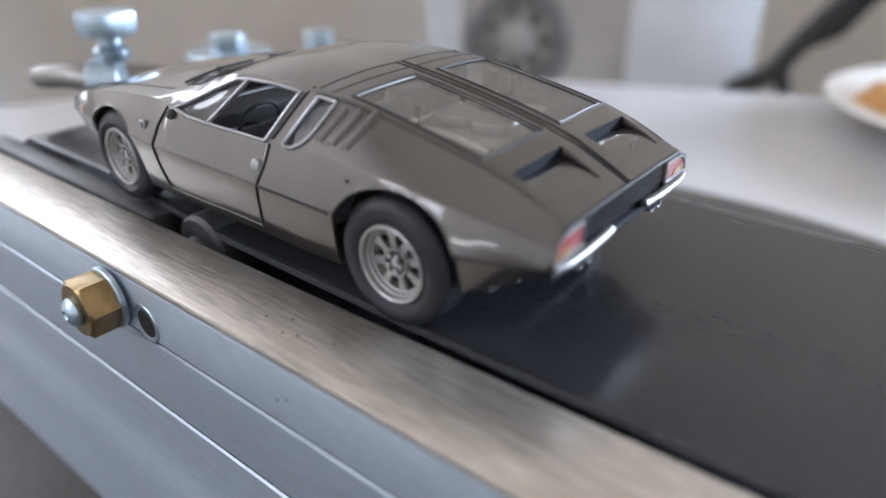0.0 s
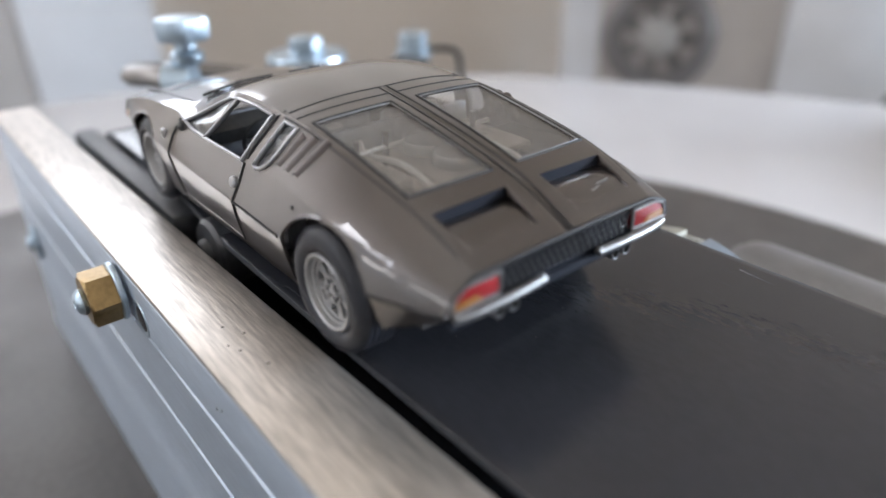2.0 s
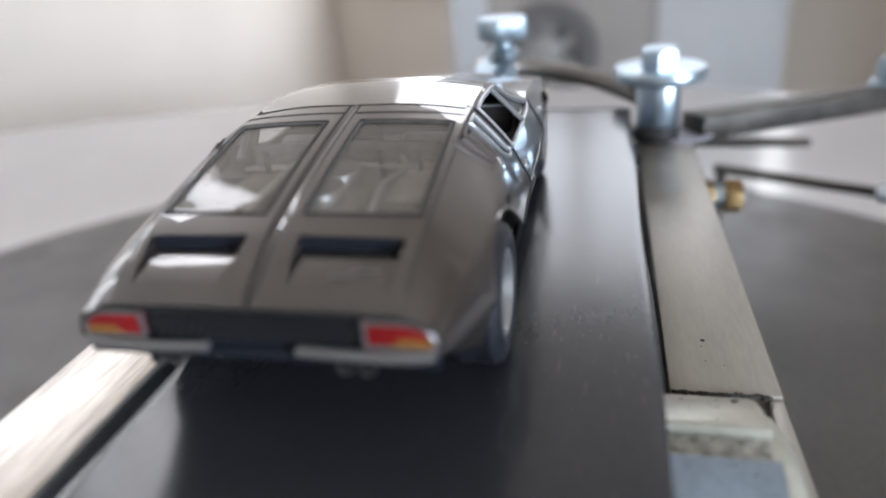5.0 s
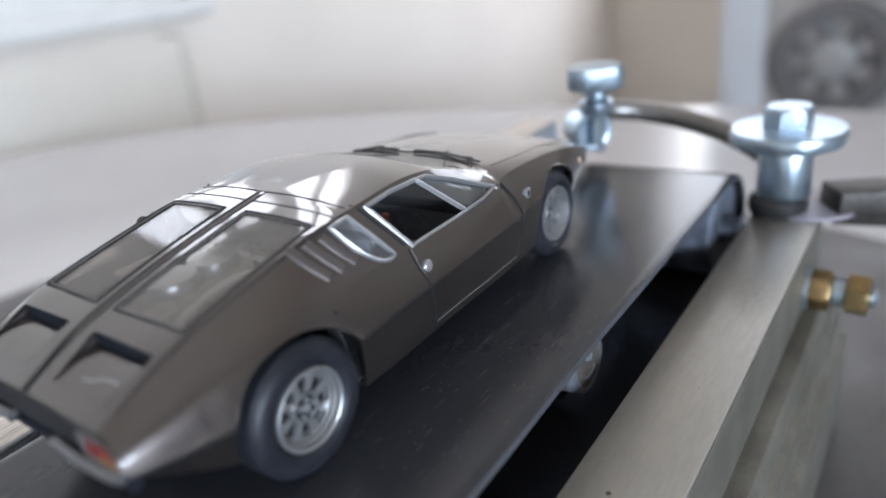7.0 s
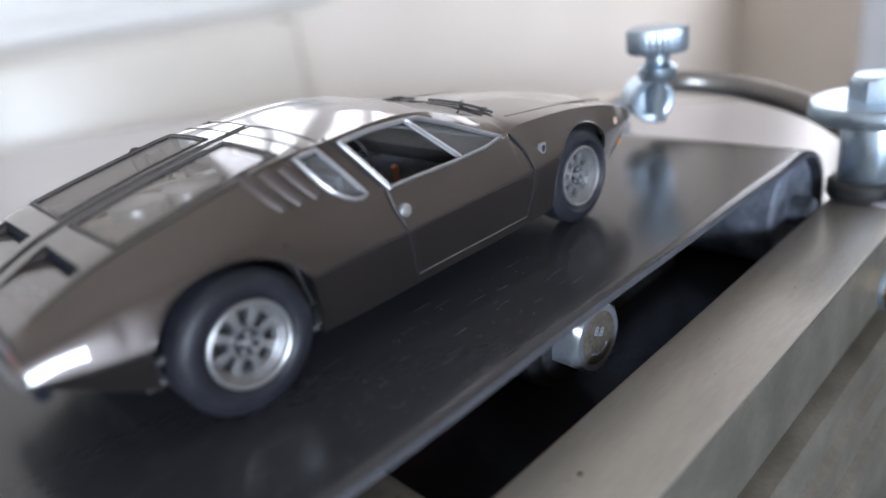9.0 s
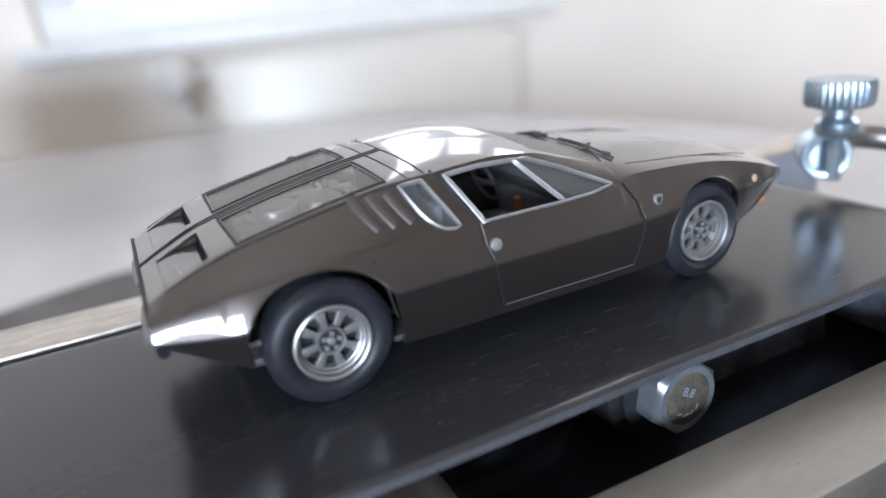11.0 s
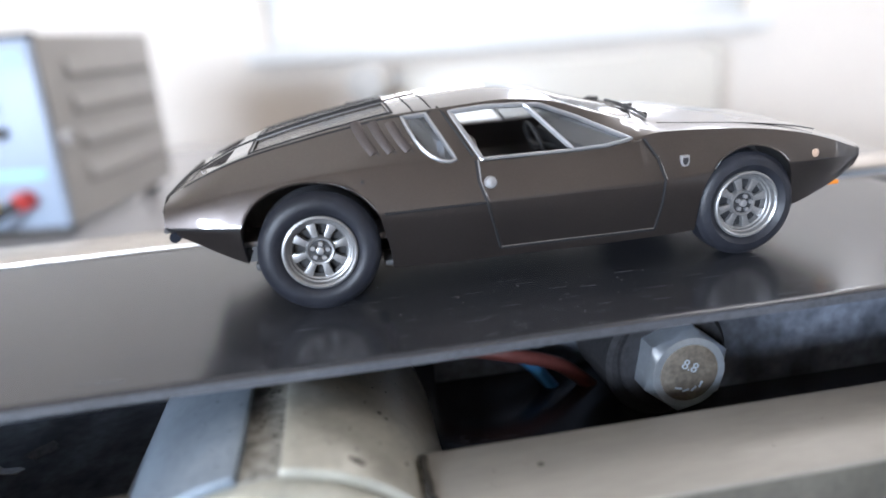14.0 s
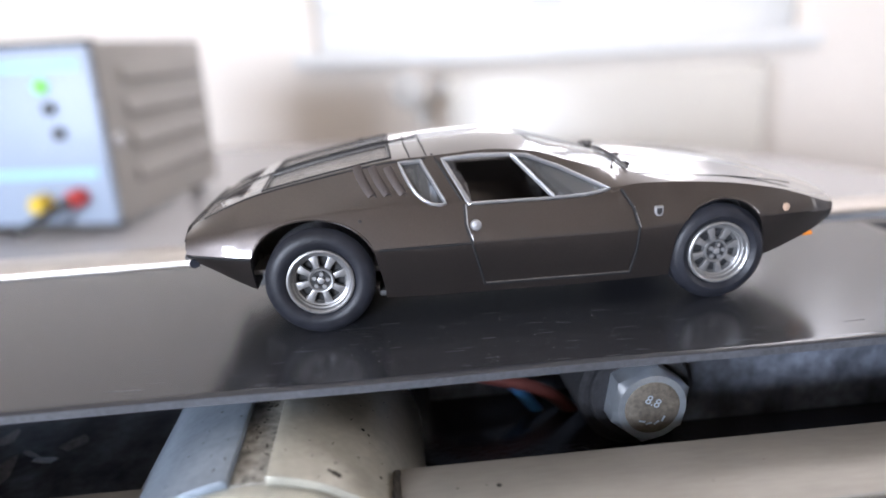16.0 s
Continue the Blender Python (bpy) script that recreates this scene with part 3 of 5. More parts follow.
def chair():
    """Black tubular chair beyond the table, turned away."""
    x, y = 130, -930
    c = thing("chair", (x, y, Z_FLOOR), "black tubular steel chair with dark seat", "chair")
    for k in (0, 1):
        q = -420 * k
        leg = smooth_path([(x + 250, y + q, Z_FLOOR + 16), (x - 200, y + q, Z_FLOOR + 16), (x - 220, y + q, Z_FLOOR + 60),
                           (x + 90, y + q, Z_FLOOR + 520), (x + 19, y + q, Z_FLOOR + 646), (x - 22, y + q, Z_FLOOR + 707), (x - 51, y + q, Z_FLOOR + 742), (x - 120, y + q, Z_FLOOR + 800),
                           (x - 260, y + q, Z_FLOOR + 1010)], 10)
        part("side_tube", tube(leg, 14, 12), FAN, c)
    part("seat", box(x - 120, x + 260, y - 410, y - 10, Z_FLOOR + 440, Z_FLOOR + 490, 18, 3), FAN, c)
    part("backrest", box(x - 290, x - 240, y - 420, y, Z_FLOOR + 860, Z_FLOOR + 1060, 10, 3), FAN, c)


chair()

# ---- the turntable and the rolling road on it ----
tt = thing("turntable", (-10.8, 25.4, Z_TABLE), "round dark grey satin turntable plate on the table", "turntable")
part("platter", lathe([(0, -5), (219, -5), (221.5, -4.2), (222, -3), (222, -0.8), (221, 0), (0, 0)], (-10.8, 25.4, Z_DISC), 'z', 160), DISC, tt)
part("bearing", rod(60, (-10.8, 25.4, 0), 'z', Z_TABLE, Z_DISC - 5.001, 40, 0.3), STEEL, tt)

BX0, BX1, BY0, BY1, BR = -150.0, 74.0, -35.8, 17.6, 11.5
road = thing("rolling_road", (0, 0, Z_DISC), "small rolling road with black belt between aluminium rails", "rolling road")


def belt_loop():
    """A closed rubber belt round two rollers, 1.2 thick."""
    outer, inner = [], []
    def ring(r):
        pts = []
        n = 22
        for k in range(n + 1):
            a = math.pi / 2 - math.pi * k / n
            pts.append((BX1 + r * math.cos(a), -BR + r * math.sin(a)))
        m = 26
        for k in range(1, m):
            pts.append((BX1 + (BX0 - BX1) * k / m, -BR - r))
        for k in range(n + 1):
            a = -math.pi / 2 - math.pi * k / n
            pts.append((BX0 + r * math.cos(a), -BR + r * math.sin(a)))
        for k in range(1, 120):
            pts.append((BX0 + (BX1 - BX0) * k / 120, -BR + r))
        return pts
    o, i = ring(BR), ring(BR - 1.2)
    left_x, left_y = (-150, -60, -30, 5, 24, 46, 85), (18.0, 18.2, 18.3, 17.8, 16.3, 14.7, 14.6)
    ys = [BY0, BY0 + 0.35] + list(np.linspace(BY0 + 1.5, BY1 - 1.5, 12)) + [BY1 - 0.35, BY1]
    vs, fs = [], []
    n, m = len(o), len(ys)
    for src, off in ((o, 0.0), (i, 0.0)):
        for (x, z) in src:
            for j, y in enumerate(ys):
                wob = 0.18 * math.sin(x * 0.05) + 0.12 * math.sin(x * 0.13 + 1)
                yy = y + (wob if j < 3 else (y / BY1) * (np.interp(x, left_x, left_y) - BY1) if y > 0 else 0)
                edge = -0.18 if j in (0, m - 1) and src is o else 0
                vs.append((x, yy, z + edge))
    for i0 in range(n):
        i1 = (i0 + 1) % n
        for j in range(m - 1):
            a, b, c, e = i0 * m + j, i0 * m + j + 1, i1 * m + j + 1, i1 * m + j
            fs.append([a, b, c, e])
            k = n * m
            fs.append([a + k, e + k, c + k, b + k])
        for j in (0, m - 1):
            a, b = i0 * m + j, i1 * m + j
            k = n * m
            fs.append([a, b, b + k, a + k] if j == 0 else [a, a + k, b + k, b])
    cut = [q for q in fs if len({i % m for i in q} & {0, m - 1}) == 1 and len({i % m for i in q}) == 1]
    return (vs, [q for q in fs if q not in cut]), (vs, cut)


belt_geo, cut_geo = belt_loop()
belt = part("belt", belt_geo, BELT, road, "matt black rubber belt with fine dust", angle=30)
part("cut_edge", cut_geo, CUT, belt, "grey cut edge of the belt")
SCRATCHES = ((-53, -32.4, 2.6, 0.2, -0.1), (42.5, -30.5, 2.0, 0.12, 0.05))
random.seed(11)
specks = []
for k in range(170):
    x, y = random.uniform(-60, 60), random.uniform(-33, 15)
    if k < 145:
        x, y = random.gauss(-4, 18), random.uniform(-34, -20)
    s = random.uniform(0.014, 0.042)
    a = random.uniform(-0.5, 0.5)
    l = s * random.choice((1, 1, 1.5, 2.5))
    specks.append(moved(box(-l, l, -s, s, 0.0, 0.05), Matrix.Translation((x, y, 0.005)) @ Matrix.Rotation(a, 4, 'Z')))
for x, y, l, w, a in SCRATCHES:
    specks.append(moved(([(-l, 0, 0), (l, -w, 0), (l * 0.9, w, 0), (-l, 0, 0.03), (l, -w, 0.03), (l * 0.9, w, 0.03)], [[0, 2, 1], [3, 4, 5], [0, 1, 4, 3], [1, 2, 5, 4], [2, 0, 3, 5]]), Matrix.Translation((x, y, 0.005)) @ Matrix.Rotation(a, 4, 'Z')))
scratches = []
for k in range(110):
    x, y = random.uniform(-60, 70), random.uniform(-34.5, -17)
    l, w = random.uniform(0.25, 1.6), random.uniform(0.01, 0.022)
    scratches.append(moved(box(-l, l, -w, w, 0.0, 0.012), Matrix.Translation((x, y, 0.002)) @ Matrix.Rotation(random.uniform(-0.06, 0.06), 4, 'Z')))
tagged(part("fine_scratches", join(*scratches), SCRATCH, belt, "fine pale scratches along the belt"), kind="stuff")
tagged(part("dust_specks", join(*specks), SPECK, belt, "scattered pale dust specks"), kind="stuff")
for x in (BX1, BX0):
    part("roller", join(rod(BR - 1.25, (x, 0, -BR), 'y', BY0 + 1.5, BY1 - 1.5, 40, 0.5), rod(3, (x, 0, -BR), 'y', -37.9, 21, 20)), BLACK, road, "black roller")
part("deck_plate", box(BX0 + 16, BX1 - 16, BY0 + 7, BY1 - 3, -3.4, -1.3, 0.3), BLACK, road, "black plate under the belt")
# two added black sheets stand for the deep shade under the belt
part("gap_shade_liner", box(BX0 + 18, BX1 + 8, 19.4, 20.4, Z_DISC, -4, 0.2), BLACK, road, "black liner inside the rail")
part("gap_shade_wall", box(-14, BX1 - 10, -3, -2, Z_DISC, -3.5, 0.2), BLACK, road, "black partition under the belt")
part("side_plate", box(22, 85.5, 15.2, 20.3, -9, -0.9, 1.2), SIDE, road, "dark grey plate beside the belt")
# another added black sheet, so nothing bright shows through the gap
part("gap_shade_floor", box(BX0 + 18, BX1, 4, 19.4, -34, -31), BLACK, road, "black floor of the gap")
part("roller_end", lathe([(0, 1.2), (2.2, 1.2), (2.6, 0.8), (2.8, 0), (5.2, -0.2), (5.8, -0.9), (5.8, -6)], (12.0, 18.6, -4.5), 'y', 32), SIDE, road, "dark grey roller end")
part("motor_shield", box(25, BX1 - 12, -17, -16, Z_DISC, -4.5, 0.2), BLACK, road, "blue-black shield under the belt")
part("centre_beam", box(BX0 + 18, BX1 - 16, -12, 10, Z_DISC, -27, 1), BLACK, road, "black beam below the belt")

# left rail: tall extrusion with grooves on its outer side
LR = [(20.9, -1.0), (20.9, -50), (19, -52), (19, Z_DISC), (33.6, Z_DISC), (33.4, -58.6), (33.1, -57.6), (33.0, -46), (33.0, -35.8), (32.8, -35.4), (32.8, -28),
      (32.75, -21.8), (32.45, -21.5), (32.45, -21.2), (32.6, -20.9), (32.5, -10.0), (32.15, -9.8), (32.15, -9.3), (32.5, -9.1), (32.5, -1.0)]
def tapered(geo):
    """The rail's inner side runs slightly out of true."""
    return [(x, y + (0.016 * (x + 30) if y < 21.5 and z > -5 else 0), z) for x, y, z in geo[0]], geo[1]


part("side_rail", tapered(extrude(LR, 'x', -170, 112, 0.3)), ALU, road, "brushed aluminium rail with grooved outer face")
part("rail_top", tapered(extrude([(20.9, -0.99), (32.52, -0.99), (32.52, 0.15), (20.9, 0.15)], 'x', -170, 112.05, 0.45)), ALU_TOP, road, "warm grey brushed top face of the rail")
part("groove_dirt", join(box(-168, 111, 32.1, 32.2, -9.78, -9.32), box(-168, 111, 32.4, 32.5, -21.48, -21.22)), GRIME, road, "dark dirt in the groove")
# right rail: lower, cut away for the motor
RT = -10.8
STEPS = [(-58.6, Z_DISC), (-58.6, -38.8), (-58.0, -38.0), (-56.6, -37.6), (-56.6, -31.6), (-55.2, -31.0), (-55.2, -26.5), (-54.4, -25.4)]
RR = [(-38.2, RT), (-38.2, -30), (-51.3, -30), (-51.3, RT)]
RF = [(-38.2, -30.01), (-38.2, Z_DISC)] + STEPS + [(-51.33, -25), (-51.33, -30.01)]
right_rail = part("side_rail", join(extrude(RR, 'x', -19.9, 86, 0.3), extrude([(y + (1.2 if y > -39 else 0), z) for y, z in RR], 'x', -170, -48.5, 0.3)), ALU_OLD, road, "dull aluminium rail with stepped outer face")
part("rail_web", join(box(-48.6, -19.8, -51.3, -49.6, -26, RT - 0.4, 0.2),
                      extrude([(-49.6, -40), (-49.6, Z_DISC)] + STEPS + [(-49.6, -25.2)], 'x', -48.5, -19.9)), ALU_OLD, road)
# foot and outer face in a darker grey-brown than the rail's top
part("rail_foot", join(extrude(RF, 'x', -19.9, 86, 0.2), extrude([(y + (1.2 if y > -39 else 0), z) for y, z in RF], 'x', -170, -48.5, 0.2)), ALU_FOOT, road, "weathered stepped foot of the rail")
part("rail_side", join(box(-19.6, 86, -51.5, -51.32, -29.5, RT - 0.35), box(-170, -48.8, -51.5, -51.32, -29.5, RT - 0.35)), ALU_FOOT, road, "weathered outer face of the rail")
burr = []
random.seed(3)
for k in range(26):
    t = k / 25
    y = -39 - 10.5 * t
    burr.append(moved(box(-0.5, 0.5, -0.4, 0.4, -0.25, 0.25, 0.12, 1), Matrix.Translation((-20.1 - random.uniform(0, 0.3), y, RT - 0.1)) @ Euler((random.random(), random.random(), random.random())).to_matrix().to_4x4()))
tagged(part("saw_burr", join(*burr), GRIME, right_rail, "ragged saw cut edge"), kind="stuff")
marks = []
for k in range(11):
    x, y = random.uniform(-15, 70), random.uniform(-50, -39)
    s = random.uniform(0.05, 0.15)
    marks.append(moved(box(-s, s, -s * 0.7, s * 0.7, 0, 0.03), Matrix.Translation((x, y, RT + 0.002))))
for x, y in ((-8.4, -43.4),):
    marks.append(lathe([(0.34, 0.0), (0.3, 0.04), (0, 0.05)], (x, y, RT), 'z', 12))
tagged(part("pit_marks", join(*marks), GRIME, right_rail), kind="stuff")
marks = []
for x, y in ((-22.4, 28.3), (-19.4, 26.4), (-20.6, 29.0), (-26.8, 26.9), (-16.4, 27.9)):
    marks.append(lathe([(0.2, 0.0), (0.17, 0.03), (0, 0.04)], (x, y, 0.15), 'z', 10))
for x, z in ((-22.9, -6.0), (-24.6, -5.2)):
    marks.append(lathe([(0.2, 0.0), (0.17, 0.04), (0, 0.05)], (x, 32.5, z), 'y', 10))
tagged(part("pit_marks", join(*marks), GRIME, road), kind="stuff")


# motor under the belt: cream drum held by a split clamp band
MCX, MCZ, MR = -36.0, -24.3, 20.0
mot = thing("motor", (-36, -30, Z_DISC), "cream painted electric motor in a split cream clamp band", "motor")


def band_arc(a0, a1, r0, r1, y0, y1):
    """A bent strip round the motor, from angle a0 to a1 (degrees from upright, towards the nose)."""
    n = 20
    arc = [(MCX + r1 * math.sin(radians(a0 + (a1 - a0) * k / n)), MCZ + r1 * math.cos(radians(a0 + (a1 - a0) * k / n))) for k in range(n + 1)]
    back = [(MCX + r0 * math.sin(radians(a1 + (a0 - a1) * k / n)), MCZ + r0 * math.cos(radians(a1 + (a0 - a1) * k / n))) for k in range(n + 1)]
    return extrude(arc + back, 'y', y0, y1, 0.15)


part("housing", lathe([(0, -49.4), (14.5, -49.4), (17.0, -49.0), (18.2, -48.2), (18.7, -47.2), (18.8, -46), (18.8, -8), (17, -6), (0, -6)], (MCX, 0, MCZ), 'y', 64), CREAM, mot)
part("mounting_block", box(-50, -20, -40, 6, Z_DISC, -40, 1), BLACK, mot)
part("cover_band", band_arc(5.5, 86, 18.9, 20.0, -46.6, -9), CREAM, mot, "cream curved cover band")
# rear half of the same cream band, sky reflection painted on
part("cover_band", band_arc(-62, -6.5, 18.9, 20.0, -46.6, -9), BAND_SKY_BLUE, mot, "bluish half of the cover band")
part("clamp_gap", band_arc(-6.6, 5.6, 18.7, 18.95, -46.2, -9), GRUBBY, mot, "dirty steel strip between the bands")
part("end_screw", lathe([(1.5, 0.3), (1.5, -0.5), (1.1, -0.8), (0, -0.8)], (-30.6, -47.2, -8.6), (0, 1, -0.2), 18), GRIME, mot, "dark screw under the band")
part("terminal_lug", box(-31.4, -27.4, -49.3, -47.4, -14, -9.4, 0.6), CREAM, mot)
flakes = []
random.seed(21)
for k in range(120):
    y = random.uniform(-46, -14)
    a = random.uniform(-30, -8) if k < 30 else random.uniform(-6, 5) if k < 80 else random.uniform(7, 55)
    r = 18.96 if 30 <= k < 80 else 20.0
    q = random.uniform(0.04, 0.14) if k < 30 or k >= 80 else random.uniform(0.05, 0.2)
    m = Matrix.Translation((MCX + r * math.sin(radians(a)), y, MCZ + r * math.cos(radians(a)))) @ Matrix.Rotation(radians(a), 4, 'Y') @ Matrix.Rotation(random.uniform(0, 3), 4, 'Z') @ Matrix.Diagonal((random.uniform(1, 3), 0.8, 1, 1))
    flakes.append(moved(lathe([(q, -0.05), (q * 0.8, 0.05), (0, 0.06)], (0, 0, 0), 'z', 6), m))
tagged(part("dirt_flakes", join(*flakes), GRIME, mot, "dark dirt flakes"), kind="stuff")
stain = []
for a, y, q in ((26.5, -44.2, 0.5), (28.0, -44.4, 0.42), (24.8, -44.0, 0.3), (36, -33, 0.32), (38.5, -33.6, 0.22), (44, -41, 0.25)):
    stain.append(moved(lathe([(q, -0.1), (q * 0.8, 0.05), (0, 0.07)], (0, 0, 0), 'z', 9), Matrix.Translation((MCX + 20 * math.sin(radians(a)), y, MCZ + 20 * math.cos(radians(a)))) @ Matrix.Rotation(radians(a), 4, 'Y')))
part("oil_stain", join(*stain), GRIME, mot)

# gear motor outside the rail, under a bent grey cover
gear = thing("gear_motor", (-56, -79.5, Z_DISC), "dark gear motor under a bent grey sheet cover", "motor")
GX, GY, GZ = 12.5, -79.5, -31.5
hood_v, hood_f = [], []
rings = [(-38.6, 0.62), (-40.0, 0.8), (-42.0, 0.93), (-45.0, 1.0)] + [(-45.0 - 5 * k, 1.0) for k in range(1, 7)]
for x, k in rings:
    for q in range(25):
        a = radians(36 + 120 * q / 24)
        hood_v.append((x + GX, GY + 11.5 * math.cos(a) * (0.9 + 0.1 * k), GZ + 11.5 * k * math.sin(a)))
for i in range(len(rings) - 1):
    hood_f += [[i * 25 + q, i * 25 + q + 1, (i + 1) * 25 + q + 1, (i + 1) * 25 + q] for q in range(24)]
hood = part("cover", (hood_v, hood_f), GREY_SHEET, gear, "smooth grey bent sheet cover", angle=60)
md = hood.modifiers.new("thickness", 'SOLIDIFY')
md.thickness, md.offset = 0.6 * MM, 0
part("drum", lathe([(0, -78), (8.6, -78), (9, -77), (9, -58), (8.4, -57), (8.4, -52), (9, -51), (9, -45), (7.5, -44), (7.5, -43), (0, -43)], (GX, GY, GZ), 'x', 48), FAN, gear, "black motor drum")
part("collar", lathe([(9.2, -57.5), (9.4, -57.2), (9.4, -52.2), (9.2, -52)], (GX, GY, GZ), 'x', 48, caps=False), ZINC, gear, "bright steel collar")
part("coil_winding", lathe([(8.9 + 0.2 * (k % 2), -50.5 + k * 0.4) for k in range(14)], (GX, GY, GZ), 'x', 40, caps=False), WORN, gear, "brown wound coil")
part("foot", box(-64, -43, GY - 4, GY + 4, Z_DISC, GZ - 7, 0.8), STEEL, gear)

# bolt with washer that carries the belt roller
bolt = thing("hex_bolt", (15.2, -24, -10.6), "zinc plated hexagon bolt with a black washer", "bolt")
head = part("bolt_head", hexagon(10.2, (15.2, -30.3, -10.6), (0, -1, 0), -5.4, 0.0, turn=36, chamfer=0.9, top=0.95), ZINC_BRIGHT, bolt)
part("bolt_face", lathe([(3.95, -0.02), (3.85, 0.03), (0, 0.03)], (15.2, -30.3, -10.6), (0, -1, 0), 36), WORN, head, "worn stamped bolt face")
part("washer", rod(7.4, (15.2, 0, -10.6), 'y', -26.2, -24.8, 36, 0.3), MATT, bolt, "black washer")
part("shank", rod(3, (15.2, 0, -10.6), 'y', -25, -10, 20), STEEL, bolt)
part("carrier", rod(8.6, (15.2, 0, -11.5), 'y', -24.6, -11, 36, 0.6), MATT, bolt, "black bearing block")
txt = bpy.data.curves.new("grade_mark", 'FONT')
txt.body, txt.size, txt.extrude, txt.align_x = "8.8", 1.9 * MM, 0.05 * MM, 'CENTER'
tob = new("grade_mark_text", txt)
bpy.context.view_layer.update()
tme = bpy.data.meshes.new_from_object(tob.evaluated_get(bpy.context.evaluated_depsgraph_get()))
bpy.data.objects.remove(tob)
mark = new("grade_mark", tme)
mark.parent = head
BASE[mark.name] = BASE[bolt.name]
mark.matrix_local = Matrix.Translation((Vector((15.0, -30.33, -10.2)) - BASE[bolt.name]) * MM) @ Euler((radians(90), radians(28), 0)).to_matrix().to_4x4()
tme.materials.append(ALU)
tagged(mark, "stamped strength mark 8.8")
bars = [moved(box(-0.45, 0.45, -0.06, 0.06, -0.12, 0.12), Matrix.Translation((15.2 + 2.4 * math.cos(a), -30.36, -10.6 + 2.4 * math.sin(a))) @ Matrix.Rotation(-a + 1.2, 4, 'Y')) for a in (-2.2, -1.75, -1.3, -0.85)]
part("stamped_bars", join(*bars), ALU, head)

# wires below the belt
part("red_wire", tube(smooth_path([(-14, -6, -15), (-9, -8.5, -14.2), (-3, -10, -15.1), (4.6, -10, -17.8), (10.2, -10, -22.7), (12.6, -9, -25.5), (13, -7, -29)], 8), 1.15, 10), RED_WIRE, mot, "brown-red insulated wire")
part("blue_wire", tube(smooth_path([(-9, -5, -14), (-4, -8, -14.6), (-0.5, -9, -16.7), (3.3, -9, -21.4), (6.2, -9, -26.7), (8, -7, -30)], 8), 1.05, 10), BLUE_WIRE, mot, "blue insulated wire")
part("terminal", box(8.5, 16, -11.5, -4, -34, -25.2, 0.8), SIDE, mot, "black terminal block")
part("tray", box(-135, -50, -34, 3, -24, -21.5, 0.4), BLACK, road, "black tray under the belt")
random.seed(8)
for k, (x, y) in enumerate(((-84, -5), (-78, -11), (-75, -13), (-80, -15), (-72, -9), (-86, -13))):
    pts = [(2.6 * math.cos(a) * random.uniform(0.5, 1.2), 1.7 * math.sin(a) * random.uniform(0.5, 1.2)) for a in np.linspace(0, 2 * math.pi, 7, endpoint=False)]
    sheet = extrude(pts, 'z', -0.08, 0.08)
    part("tape_scrap", moved(sheet, Matrix.Translation((x, y, -20.3)) @ Euler((random.uniform(0.2, 0.9), random.uniform(-0.7, 0.7), random.uniform(0, 3))).to_matrix().to_4x4()), TAPE, road, "torn scrap of grey tape")


def standoff(name, x, y, z, sy, nuts, label, deep=3.8, af=7.0, turn=20):
    """Screws with brass hexagon nuts that stand out from a rail. sy: outward along y."""
    s = thing(name, (x, y, z), label, "brass nut", group="brass nuts on the rails")
    ax = (0, sy, 0)
    part("washer", rod(4.6, (x, y, z), ax, 0, 0.9, 28, 0.2), ZINC, s, "zinc washer")
    h = 0.9
    for k in range(nuts):
        part("hex_nut", hexagon(af, (x, y, z), ax, h, h + deep, turn=turn + 17 * k, chamfer=0.35), BRASS, s, "brass hexagon nut")
        h += deep
        if k < nuts - 1:
            part("spacer", rod(2.9, (x, y, z), ax, h, h + 2.6, 24, 0.3), ZINC, s, "steel spacer")
            h += 2.6
    part("screw_end", lathe([(1.9, h), (2.1, h + 0.5), (1.6, h + 1.2), (0.7, h + 1.5), (0.5, h + 1.2), (0, h + 1.1)], (x, y, z), ax, 20), ZINC, s, "steel screw end")
    return s


standoff("brass_nut", 11.6, 33.0, -5.2, 1, 1, "brass hexagon nut on a steel screw in the rail", 4.0, 7.5, 48)
standoff("brass_nut", 72, -51.3, -21.5, -1, 2, "two brass hexagon nuts on one steel screw")
part("screw_hole", join(lathe([(3.0, 0.01), (2.8, 0.16), (2.25, 0.10), (2.05, 0.02)], (4.2, 32.5, -7.0), 'y', 28, caps=False)), ZINC, road, "bright countersunk screw hole")
# near-black disc on the rail face, painted shade in place of a hole
part("hole_shade", lathe([(2.1, 0.0), (2.0, 0.05), (0, 0.05)], (4.2, 32.5, -7.0), 'y', 24), SHUT, road)


standoff("steel_screw", 98, 33.0, -30.4, 1, 0, "small steel screw with a zinc washer in the rail")


